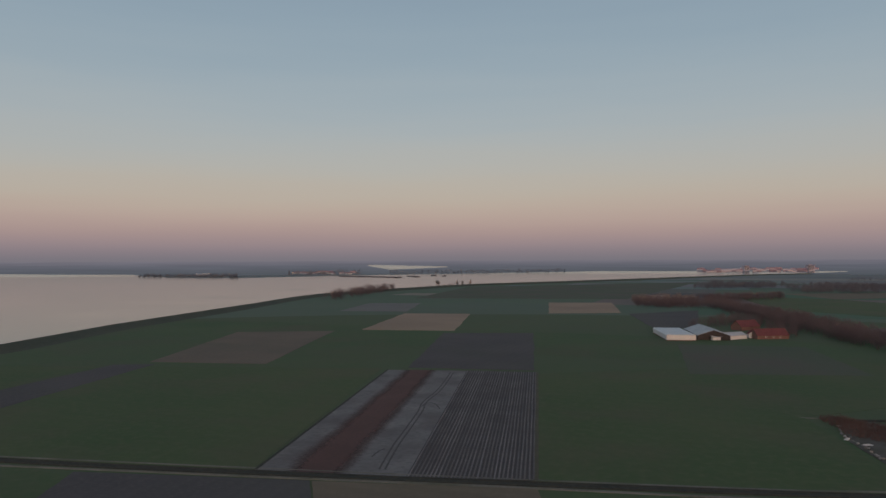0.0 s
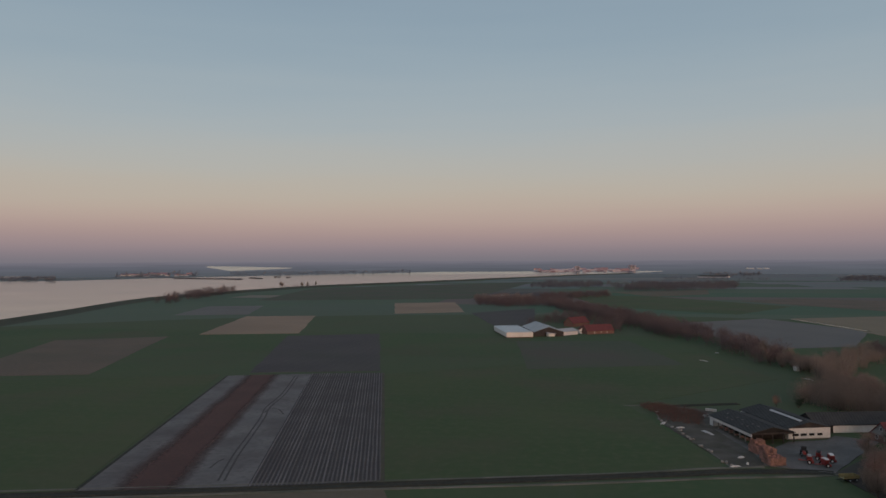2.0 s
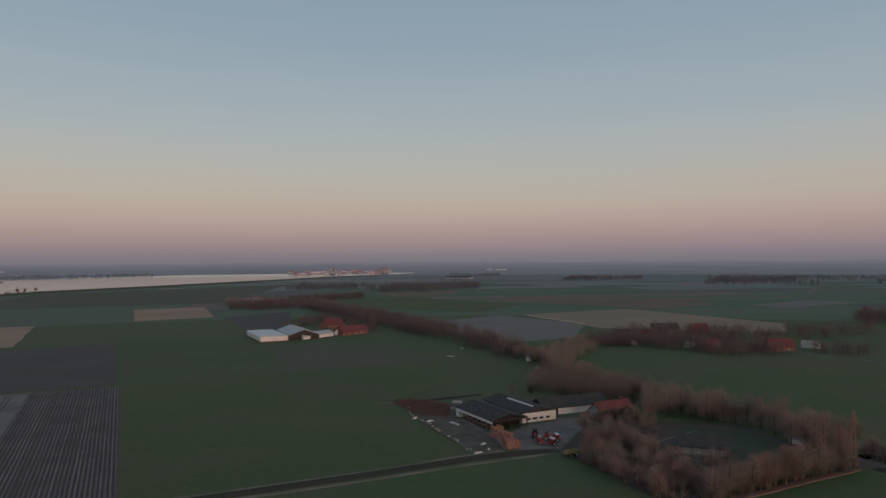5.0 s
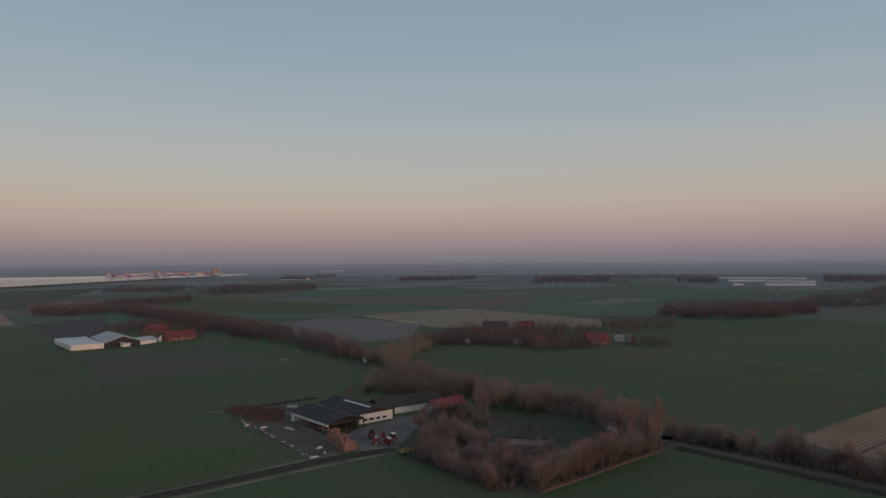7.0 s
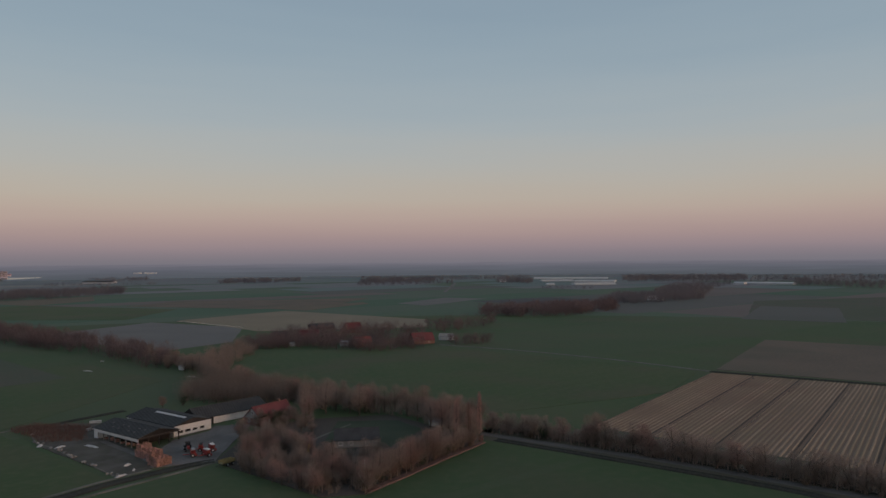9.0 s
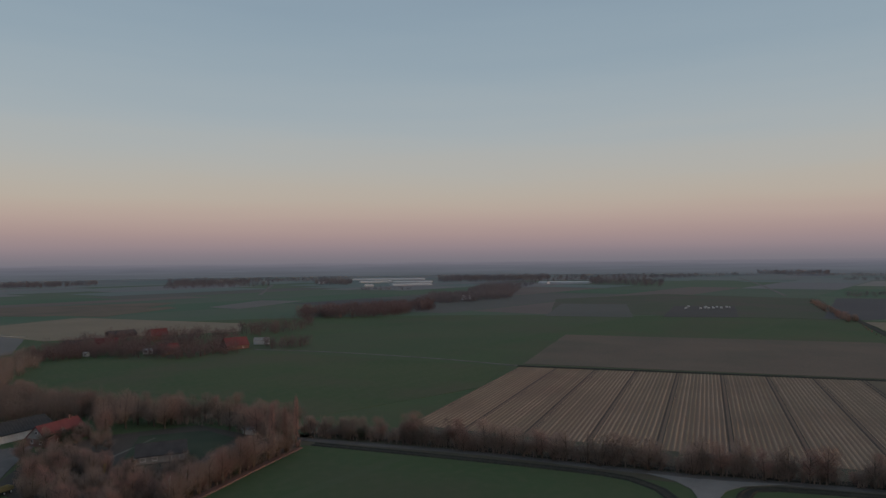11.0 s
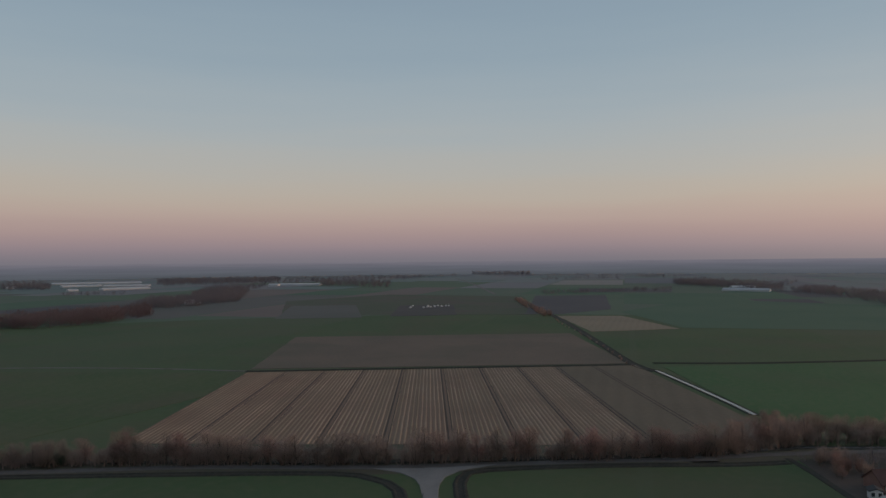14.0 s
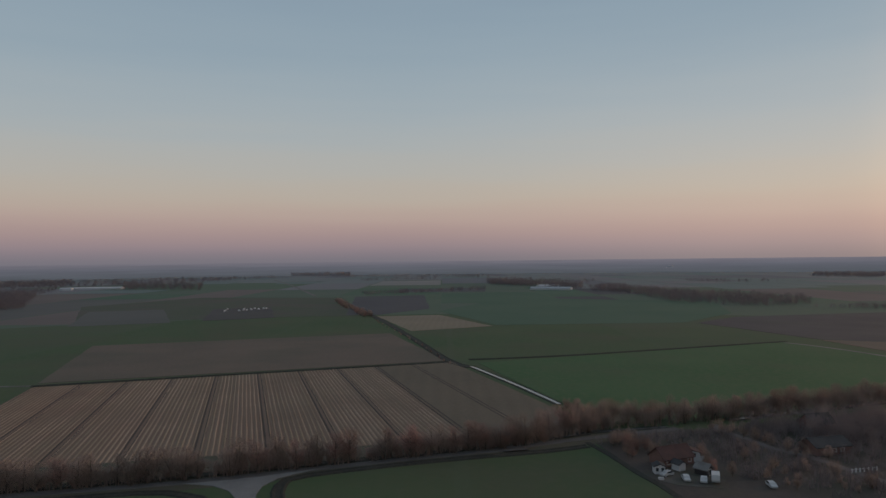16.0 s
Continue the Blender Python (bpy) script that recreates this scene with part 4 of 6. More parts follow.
row(BROAD, [(143.1, 242.8), (151.4, 242.2), (164.9, 243.4)], 4.0, 5.5, 8, 71, "garden trees", 1.0)
fill(BROAD + SHRUB[2:], [(126.3, 228.3), (141.6, 243.8), (162.9, 238.4), (159.9, 222.5), (146.0, 210.5), (136.5, 218.7)], 16, 5, 8.5, 72, "garden trees", 3.0)
# tree lane from the farm to the barns
LANE = [(183.8, 268.6), (182.2, 312.6), (186.7, 366.2), (190.3, 431.0), (187.4, 509.1), (173.8, 596.7), (159, 723), (140, 867), (119, 995)]
row(BROAD + SHRUB[:2], LANE[:4], 5.0, 8.5, 12, 6, "lane trees", 4)
wood([(201.4, 437.1), (175.5, 415.6), (177.7, 507.2), (163.5, 577.5), (143, 698), (125, 849), (109, 966), (133, 1052), (159, 906), (182, 771), (194.8, 668.3), (205.8, 533.0)], 8, 12, 40, "bare trees lining the farm lane", 6.0, M_WOOD_FAR)
row(BROAD + SHRUB[:2], [(186.4, 281.9), (187.8, 334.3), (194.4, 396.8), (199.5, 471.8)], 8.0, 8.5, 11.5, 7, "lane trees", 4)
wood([(144.7, 315.0), (182.8, 351.5), (186.4, 281.9), (196.5, 263.5), (175.1, 265.0), (152.0, 293.0)], 7.5, 11.5, 58, "bare trees behind the farm", 3.4, M_TWIG, near=True)
wood([(187.6, 407.4), (283.7, 498.4), (257.3, 435.8), (183.8, 360.5)], 4, 8.5, 59, "brown thicket beside the lane", 4, M_TWIG, near=True)
wood([(15, 1073), (126, 1087), (116, 961), (63, 944), (16, 989)], 8, 12, 31, "bare trees round a far farmstead", 8, M_WOOD_FAR)
wood([(109, 1180), (255, 1287), (251, 1202), (113, 1067)], 8, 12, 32, "bare trees behind a farmstead", 9, M_WOOD_FAR)
wood([(55.9, 675.7), (118, 819), (146.8, 646.0), (127.9, 598.9), (123, 702)], 6, 9, 33, "rust-red shrubs round the barns", 7, M_WOOD_FAR)
plant(BROAD[2:3], *(133.1, 303.9), 6.0, random.Random(8), "yard tree")
plant(SHRUB[2:], *(142.0, 302.9), 6.0, random.Random(9), "yard tree")
# brushwood heap of the yard
wood([(75.3, 306.5), (85.1, 311.2), (98.1, 290.1), (89.0, 269.0), (78.2, 278.3)], 0.9, 1.9, 41, "heap of red-brown brushwood", 1.1, M_BRUSH)
# trees along the country road
row(BROAD + SHRUB[:1], [(205.4, 130.3), (208.2, 104.0), (213.1, 52.0), (219.7, 13.2), (225.5, -22.1), (231.1, -54.1), (238.1, -63.2), (244.4, -81.9)], 3.6, 9.0, 12.4, 14, "road trees", 1.6, 0.06)
row(SHRUB[:2], [(207.9, 131.8), (210.7, 105.2), (216.0, 52.6), (222.1, 13.2), (234.2, -54.9), (241.1, -64.1)], 4.0, 3.0, 5.0, 15, "road shrubs", 1.0)
row(SHRUB + BROAD[:2], [(197.0, 170.9), (203.9, 155.8), (199.6, 154.8), (205.5, 129.9)], 4.0, 6, 9, 16, "road trees", 1.5)
row(BROAD, [(199.3, 168.5), (203.7, 148.7), (206.7, 130.7)], 6.0, 7, 9.5, 17, "road trees", 2)
wood([(203.2, 130.6), (207.0, 103.4), (211.9, 51.7), (219.1, 13.1), (230.6, -54.0), (242.8, -81.4), (246.7, -82.8), (234.2, -54.9), (222.7, 13.3), (216.0, 52.6), (210.7, 105.2), (206.8, 132.9)], 2.8, 6.0, 51, "brown undergrowth below the road trees", 1.5, M_TWIG)
wood([(111.3, 199.8), (129.9, 226.0), (137.8, 220.8), (134.6, 191.0), (147.5, 173.2), (169.2, 168.5), (184.4, 162.7), (122.0, 150.9), (112.2, 159.4)], 2.0, 4.5, 52, "brown undergrowth of the grove", 2.4, M_TWIG, near=True)
wood([(146.0, 317.8), (189.5, 364.3), (187.1, 309.4), (199.2, 264.9), (203.7, 228.6), (205.2, 181.9), (188.5, 168.7), (191.4, 213.4), (177.9, 260.1)], 2.5, 6.0, 53, "brown undergrowth behind the grove", 3.2, M_TWIG, near=True)
wood([(195.7, 169.8), (203.0, 140.4), (203.2, 130.6), (208.1, 133.7), (209.5, 144.8), (203.5, 174.2)], 2.5, 5.0, 54, "brown hedge along the country road", 1.8, M_TWIG)
wood([(229.0, -80.4), (239.8, -134.2), (255.7, -230.3), (160.8, -141.5), (168.4, -122.1), (184.9, -108.6), (213.3, -112.7), (216.9, -93.0)], 1.5, 4.0, 55, "dark brown undergrowth of the hamlet", 3.0, M_THICKET, avoid=[(247.3, -132.2), (233.7, -131.0), (223.9, -133.1), (212.9, -134.2), (200.8, -139.5), (188.7, -141.5)])
wood([(246.3, -80.5), (251.2, -140.9), (270.3, -244.1), (281.1, -254.1), (261.0, -146.7), (256.2, -84.0)], 3.5, 7.5, 56, "brown undergrowth along the far ditch", 2.3, M_TWIG)
# village trees
V1 = [(279.6, 491.2), (309.3, 490.8), (342.9, 456.9), (367.2, 415.6), (386.2, 397.7), (356.5, 367.3), (315.0, 380.7), (297.7, 432.6), (266.0, 454.6)]
wood(V1, 5, 9, 34, "bare garden trees of the village", 4.6, M_WOOD_FAR)
wood([(292.1, 508.2), (360.9, 523.5), (427.2, 482.8), (429.8, 438.7), (397.3, 408.9), (300.4, 476.7)], 8, 12, 35, "bare trees behind the village", 9, M_WOOD_FAR)
wood([(402.3, 386.4), (426.7, 360.5), (405.6, 345.4), (381.0, 362.3)], 6, 9, 36, "rust-red shrubs at the lane", 5.5, M_WOOD_FAR)
wood([(461.4, 478.0), (510.2, 470.8), (570, 473), (529.4, 443.0), (439.7, 431.8)], 8, 12, 37, "rust-red trees behind the village", 9, M_WOOD_FAR)
# hamlet by the fork
field([(229.8, -79.7), (242.3, -111.3), (242.2, -135.6), (260.4, -234.7), (147.7, -129.2), (156.1, -79.1), (183.7, -81.0)], M_DARKGROUND, "dark wintry gardens of the hamlet", z=0.07)
fill(BROAD + SHRUB[:2], [(229.3, -82.5), (233.6, -96.6), (216.5, -94.8), (202.7, -84.7), (210.9, -82.8)], 16, 4, 7, 22, "hamlet trees", 2.5)
row(BROAD + SHRUB[:1], [(250.8, -84.2), (253.3, -109.8), (255.5, -143.5), (264.6, -189.0), (276.7, -250.0)], 3.8, 8.5, 11.5, 23, "hamlet trees", 2.5)
row(BROAD, [(263.7, -84.3), (254.7, -92.3)], 4.5, 6, 9, 24, "hamlet trees", 1.5)
fill(BROAD[:2] + SHRUB[:1], [(239.7, -125.3), (239.8, -134.2), (208.2, -141.0), (197.9, -145.0), (197.5, -137.1), (217.0, -130.8)], 16, 3.5, 6.5, 25, "hamlet trees", 3)
fill(SHRUB[:1] + BROAD[:2], [(218.6, -121.7), (193.9, -134.4), (170.3, -136.9), (167.9, -125.0), (174.3, -113.4), (186.2, -100.8)], 20, 2.5, 5.5, 26, "hamlet trees", 3.0)
wood([(237.2, -139.2), (248.2, -203.5), (206.0, -183.8), (211.1, -155.2)], 4.5, 8.5, 57, "bare garden trees of the hamlet", 3.4, M_THICKET, near=True)
row(SHRUB[:2], [(214.0, -109.1), (191.5, -100.7)], 3.0, 3, 5, 28, "hamlet hedge", 0.6)
# watercourse shrubs
row(SHRUB[:2] + BROAD[:1], [(1096, 18), (886, -7), (790, -20)], 5.5, 5, 9, 29, "watercourse trees", 5)
row(SHRUB[:2], [(746, -25), (555.2, -46.4), (419.9, -56.8)], 16.0, 1.6, 3.0, 30, "watercourse shrubs", 1.5)
row(SHRUB[:2], [(286.4, -87.1), (257.2, -88.8)], 3.5, 3, 6, 31, "watercourse shrubs", 1.5)
# trees on the dike
wood([(-478, 1032), (-524, 1257), (-511, 1474), (-471, 1393), (-462, 1122), (-446, 992)], 10, 16, 38, "bare trees clumped on the dike", 13, M_WOOD_FAR)
wood([(-494, 1612), (-384, 1766), (-373, 1715), (-476, 1579)], 4, 7, 39, "low shrubs on the dike", 14, M_WOOD_FAR)
row(BROAD, [(-465, 1693), (-389, 1787)], 30.0, 12, 17, 34, "dike trees", 14, 0.25)

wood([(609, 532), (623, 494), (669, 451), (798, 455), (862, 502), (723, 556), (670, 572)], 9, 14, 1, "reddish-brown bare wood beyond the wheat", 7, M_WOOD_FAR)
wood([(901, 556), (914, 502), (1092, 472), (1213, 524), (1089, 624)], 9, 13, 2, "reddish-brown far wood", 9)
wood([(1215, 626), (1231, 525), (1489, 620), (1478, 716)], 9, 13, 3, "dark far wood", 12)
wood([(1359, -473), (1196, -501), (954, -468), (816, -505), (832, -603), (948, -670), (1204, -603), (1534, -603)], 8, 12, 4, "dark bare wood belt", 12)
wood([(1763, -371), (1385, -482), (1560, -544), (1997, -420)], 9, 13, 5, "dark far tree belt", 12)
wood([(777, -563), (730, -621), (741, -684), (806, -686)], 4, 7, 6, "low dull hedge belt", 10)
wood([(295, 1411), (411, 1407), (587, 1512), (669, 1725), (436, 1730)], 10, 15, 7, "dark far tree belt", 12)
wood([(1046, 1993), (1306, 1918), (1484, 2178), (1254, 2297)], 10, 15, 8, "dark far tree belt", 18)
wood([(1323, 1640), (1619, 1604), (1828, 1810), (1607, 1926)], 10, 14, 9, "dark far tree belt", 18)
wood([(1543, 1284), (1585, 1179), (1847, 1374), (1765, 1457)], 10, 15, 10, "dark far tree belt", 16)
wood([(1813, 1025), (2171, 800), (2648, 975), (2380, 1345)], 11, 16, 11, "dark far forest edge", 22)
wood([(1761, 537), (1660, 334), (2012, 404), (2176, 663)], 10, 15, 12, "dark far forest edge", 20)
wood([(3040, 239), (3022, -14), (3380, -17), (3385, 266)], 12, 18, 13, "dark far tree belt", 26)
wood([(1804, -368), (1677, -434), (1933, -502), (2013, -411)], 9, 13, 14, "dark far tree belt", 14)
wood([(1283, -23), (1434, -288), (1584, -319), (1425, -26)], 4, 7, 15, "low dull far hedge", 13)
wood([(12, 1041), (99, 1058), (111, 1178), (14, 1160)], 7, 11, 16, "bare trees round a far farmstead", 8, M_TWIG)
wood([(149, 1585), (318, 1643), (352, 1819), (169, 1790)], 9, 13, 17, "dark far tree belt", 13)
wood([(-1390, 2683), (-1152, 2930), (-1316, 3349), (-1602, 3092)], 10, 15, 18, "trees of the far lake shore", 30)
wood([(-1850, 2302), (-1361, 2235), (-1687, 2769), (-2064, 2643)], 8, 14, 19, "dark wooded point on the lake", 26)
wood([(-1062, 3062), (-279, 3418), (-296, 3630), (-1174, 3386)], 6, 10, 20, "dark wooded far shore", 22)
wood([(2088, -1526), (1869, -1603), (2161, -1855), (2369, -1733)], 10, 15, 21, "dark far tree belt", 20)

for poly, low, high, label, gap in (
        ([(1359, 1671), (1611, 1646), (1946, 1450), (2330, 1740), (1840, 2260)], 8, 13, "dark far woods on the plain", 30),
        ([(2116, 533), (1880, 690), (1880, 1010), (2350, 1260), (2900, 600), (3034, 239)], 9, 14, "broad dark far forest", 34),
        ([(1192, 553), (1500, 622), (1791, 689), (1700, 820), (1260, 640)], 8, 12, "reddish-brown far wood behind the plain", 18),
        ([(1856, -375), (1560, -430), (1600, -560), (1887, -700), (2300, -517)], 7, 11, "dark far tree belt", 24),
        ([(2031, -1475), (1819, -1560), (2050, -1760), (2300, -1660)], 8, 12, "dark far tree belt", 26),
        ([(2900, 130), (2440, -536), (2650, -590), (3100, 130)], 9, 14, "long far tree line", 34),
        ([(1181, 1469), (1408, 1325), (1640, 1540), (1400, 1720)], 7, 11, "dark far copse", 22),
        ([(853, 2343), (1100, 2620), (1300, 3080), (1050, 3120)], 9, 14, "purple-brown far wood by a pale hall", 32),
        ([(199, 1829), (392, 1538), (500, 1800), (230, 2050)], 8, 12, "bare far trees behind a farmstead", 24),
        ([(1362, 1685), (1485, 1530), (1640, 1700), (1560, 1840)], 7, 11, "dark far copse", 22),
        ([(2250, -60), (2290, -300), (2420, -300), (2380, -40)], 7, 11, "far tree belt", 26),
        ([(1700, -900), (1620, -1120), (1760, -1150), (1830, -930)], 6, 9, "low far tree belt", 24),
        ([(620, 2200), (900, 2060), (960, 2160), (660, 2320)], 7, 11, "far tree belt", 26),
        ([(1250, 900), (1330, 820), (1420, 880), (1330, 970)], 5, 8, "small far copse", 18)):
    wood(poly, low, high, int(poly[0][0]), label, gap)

birch = tree_model("broad", 61, M_TWIG_RED, "bare birch with pale trunk at the grove corner")
for piece in birch.children:
    if piece.name.startswith("trunk"):
        piece.data.materials[0] = M_BALE
birch.matrix_basis = pose(124.0, 154.0, 0) @ Matrix.Diagonal((0.8, 0.8, 1.0, 1))
gold = tree_model("bush", 44, M_GOLD, "small shrub with yellow winter leaves")
gold.matrix_basis = pose(*(132.2, 192.6), 0) @ Matrix.Diagonal((0.22, 0.22, 0.42, 1))
# the models themselves are done with
for src in BROAD + POPLAR + SHRUB:
    for o in [*src.children_recursive, src]:
        bpy.data.objects.remove(o)

# ------------------------------------------------------------------ buildings
def window(bm_w, bm_h, parent, m, frame_mat=None):
    """A window as a frame with a pane set in it, in the plane of m (x across, z up, y out)."""
    bm = bmesh.new()
    t = 0.12
    for x0, x1, z0, z1 in ((-bm_w / 2, bm_w / 2, 0, t), (-bm_w / 2, bm_w / 2, bm_h - t, bm_h), (-bm_w / 2, -bm_w / 2 + t, t, bm_h - t), (bm_w / 2 - t, bm_w / 2, t, bm_h - t)):
        box(bm, x0, x1, -0.08, 0.05, z0, z1)
    w = part("window", bm, frame_mat or M_WHITE, parent)
    w.matrix_basis = m
    part("pane", boxm(-bm_w / 2 + t, bm_w / 2 - t, -0.05, -0.02, t, bm_h - t), M_GLASS, w)
    return w


def gabled(name, label, category, x, y, yaw, length, width, eave, ridge, wall, roof, front=(), side=(), gable=None, chimney=None, over=0.4, group=""):
    """A gabled building, its ridge along local y. front: windows (x, z, w, h) on the -y gable; side: (y, z, w, h, sign) on a long wall."""
    ob = tagged(empty(name, x, y, yaw), label, category, group)
    hw, hl = width / 2, length / 2
    part("wall", boxm(-hw, hw, -hl, hl, -0.5, eave), wall, ob)
    slope = (ridge - eave) / hw
    part("gable", prism(bmesh.new(), [(-hw, eave), (hw, eave), (0, ridge - 0.02)], -hl + 0.02, hl - 0.02), gable or wall, ob)
    for s in (-1, 1):
        lo = eave - over * slope
        part("roof", prism(bmesh.new(), [(s * (hw + over), lo), (0, ridge), (0, ridge + 0.25), (s * (hw + over), lo + 0.22)], -hl - over, hl + over), roof, ob)
    part("ridge_cap", prism(bmesh.new(), [(-0.25, ridge + 0.16), (0, ridge + 0.36), (0.25, ridge + 0.16)], -hl - over, hl + over), roof, ob)
    for wx, wz, ww, wh in front:
        window(ww, wh, ob, pose(wx, -hl, wz))
    for wy, wz, ww, wh, s in side:
        window(ww, wh, ob, pose(s * hw, wy, wz, 0, 0, -90 * s))
    if chimney is not None:
        bm = boxm(-0.4, 0.4, chimney - 0.4, chimney + 0.4, ridge - 0.6, ridge + 1.2)
        box(bm, -0.5, 0.5, chimney - 0.5, chimney + 0.5, ridge + 1.2, ridge + 1.35)
        part("chimney", bm, M_BRICK, ob)
    return ob


def hall_between(p, q, depth, eave, ridge, wall, roof, label, name="barn", category="barn", side=(), group=""):
    """A gabled hall whose long front wall runs from p to q, its depth away from the eye."""
    p, q = Vector(p), Vector(q)
    d = q - p
    n = Vector((-d.y, d.x)).normalized()
    if n.dot(p) < 0:
        n = -n
    c = (p + q) / 2 + n * depth / 2
    yaw = math.degrees(math.atan2(d.y, d.x)) - 90
    facing = 1 if (Matrix.Rotation(radians(yaw), 2) @ Vector((1, 0))).dot(n) < 0 else -1
    return gabled(name, label, category, c.x, c.y, yaw, d.length, depth, eave, ridge, wall, roof, side=[(a, b, w, h, facing) for a, b, w, h in side], group=group)


# --- the farm by the yard: two joined halls, a low hall, the farmhouse
FARM_YAW = 8.5


def farm(u, v):
    a = radians(FARM_YAW)
    return 97.6 + u * math.cos(a) - v * math.sin(a), 243.0 + u * math.sin(a) + v * math.cos(a)


hall = tagged(empty("storage_hall", *farm(8, 14.5), FARM_YAW), "open-fronted storage hall with dark sheet roof and white fascia", "barn", "farm halls")
# near-black back wall and gable: the hall's inner shade put into the colour
part("back_wall", boxm(-4.5, 7.9, -9.0, 14.4, -0.3, 3.6), M_DARKIN, hall)
part("end_wall", boxm(-7.9, -4.5, 11.5, 14.4, -0.3, 3.6), M_WHITE, hall)
part("fascia", boxm(-8.0, -7.75, -14.5, 11.5, 2.5, 3.75), M_WHITE, hall)
part("gable_beam", boxm(-7.8, 7.9, -14.5, -14.2, 3.2, 3.75), M_DARKWALL, hall)
part("gable", prism(bmesh.new(), [(-7.9, 3.75), (7.9, 3.75), (0, 5.6)], -14.3, 14.4), M_DARKIN, hall)
for k in range(8):
    part("post", boxm(-7.98, -7.72, -14.4 + k * 3.7, -14.15 + k * 3.7, -0.2, 2.5), M_STONE, hall)
for k in range(4):
    part("post", boxm(-4.0 + k * 3.9, -3.7 + k * 3.9, -14.45, -14.15, -0.2, 3.2), M_DARKWALL, hall)
for s in (-1, 1):
    part("roof", prism(bmesh.new(), [(s * 8.3, 3.62), (0, 5.65), (0, 5.85), (s * 8.3, 3.82)], -14.9, 14.9), M_DARK_ROOF, hall)
part("ridge_cap", prism(bmesh.new(), [(-0.3, 5.74), (0, 5.95), (0.3, 5.74)], -14.9, 14.9), M_DARK_ROOF, hall)
for j in range(2):
    for k in range(7):
        z = 4.55 + j * 0.6
        xx = -8.3 + (z - 3.82) / (5.85 - 3.82) * 8.3
        light = part("roof_light", boxm(-0.3, 0.3, -0.4, 0.4, -0.02, 0.05), M_SLATE if (j + k) % 3 == 0 else M_CONCRETE, hall)
        light.matrix_basis = pose(xx, -11 + k * 3.4 + j * 0.6, z + 0.03, 0, -13.7, 0)
part("gutter", boxm(8.05, 8.45, -11, 19, 3.6, 3.95), M_GREY_ROOF, hall, "pale valley gutter")

hb = gabled("packing_hall", "packing hall with white gable wall and dark roof", "barn", *farm(24.3, 19.5), FARM_YAW, 31, 16, 4.0, 5.9, M_WHITE, M_DARK_ROOF, gable=M_DARKWALL, group="farm halls")
for k in range(4):
    w = part("window", boxm(-1.15 + 0.2 * (k > 1), 1.15 - 0.2 * (k > 1), -0.06, 0.06, 0, 0.85), M_DARKIN, hb)
    w.matrix_basis = pose(-5.3 + k * 3.1, -15.5, 1.25)
part("base_strip", boxm(-8.03, 8.03, -15.53, -15.4, -0.3, 0.35), M_CONCRETE, hb)
strip = part("skylight", boxm(-0.55, 0.55, -9.5, 9.5, 0, 0.08), M_FOIL, hb, "white skylight strip")
strip.matrix_basis = pose(-1.4, -3.5, 5.86, 0, -13.4, 0)
part("side_door", boxm(8.0, 8.12, -12, -8, 0, 3.2), M_DARKIN, hb)

low = gabled("low_hall", "long low hall with dark roof and pale wall", "barn", 143, 266.5, -85, 32, 12, 2.9, 6.0, M_WHITE, M_DARK_ROOF, gable=M_DARKWALL, group="farm halls")
part("gate", boxm(6.0, 6.1, -13.5, -9.5, 0, 2.7), M_DARKIN, low)
gabled("farmhouse", "farmhouse with big red tiled roof and pale gable", "house", 151.5, 247.0, -79, 17.5, 9.5, 2.7, 6.9, M_BRICK, M_TILE, front=((-2, 1, 1.2, 1.4), (2, 1, 1.2, 1.4), (0, 4.2, 1.1, 1.2)), side=((-5, 1, 1.4, 1.4, 1), (0, 1, 1.4, 1.4, 1), (5, 1, 1.4, 1.4, 1)), chimney=5, gable=M_STONE)
gabled("garden_house", "bungalow with broad dark slate roof in the grove", "house", 153.2, 193.6, 52, 15, 10, 2.6, 5.3, M_STONE, M_SLATE, side=((-6, 0.5, 1.4, 2.0, -1), (-3.6, 0.5, 1.4, 2.0, -1), (2, 0.9, 1.6, 1.3, -1), (5.5, 0.9, 1.6, 1.3, -1)), front=((-3, 0.4, 1.5, 2.1), (-1, 0.4, 1.5, 2.1), (2.5, 0.9, 1.6, 1.3)))
road([(140.0, 206.0), (148.0, 210.0), (158.0, 213.5), (170.0, 218.0)], 0.9, "pale garden path across the lawn", M_BANK, "path")
terrace = tagged(empty("terrace_fence", 146.5, 198.5, -40, 0.1), "low white picket fence before the bungalow", "fence")
for k in range(11):
    part("picket", boxm(k * 1.35 - 0.2, k * 1.35 + 0.2, -0.06, 0.06, 0, 1.35 - 0.25 * (k % 2)), M_WHITE, terrace)
part("rail", boxm(-0.2, 13.7, 0.07, 0.13, 0.7, 0.82), M_WHITE, terrace)
for k in range(6):
    bm = bmesh.new()
    bmesh.ops.create_cone(bm, cap_ends=True, segments=9, radius1=0.55, radius2=0.08, depth=2.4, matrix=Matrix.Translation((0, 0, 1.2)))
    r = random.Random(k)
    for vert in bm.verts:
        vert.co += Vector((r.uniform(-0.12, 0.12), r.uniform(-0.12, 0.12), r.uniform(-0.1, 0.1)))
    yew = part("clipped_shrub", bm, M_EVERGREEN, None)
    yew.matrix_basis = pose(145.6 + k * 2.1, 197.6 - k * 1.8 + (k % 2), 0.05)
    tagged(yew, "dark clipped evergreen cone before the bungalow", "shrub", "clipped shrubs")
tagged(gabled("garden_shed", "small pale garden shed among trees", "shed", *(190.5, 191.5), 20, 4, 3, 2.1, 3.0, M_WHITE, M_GREY_ROOF))

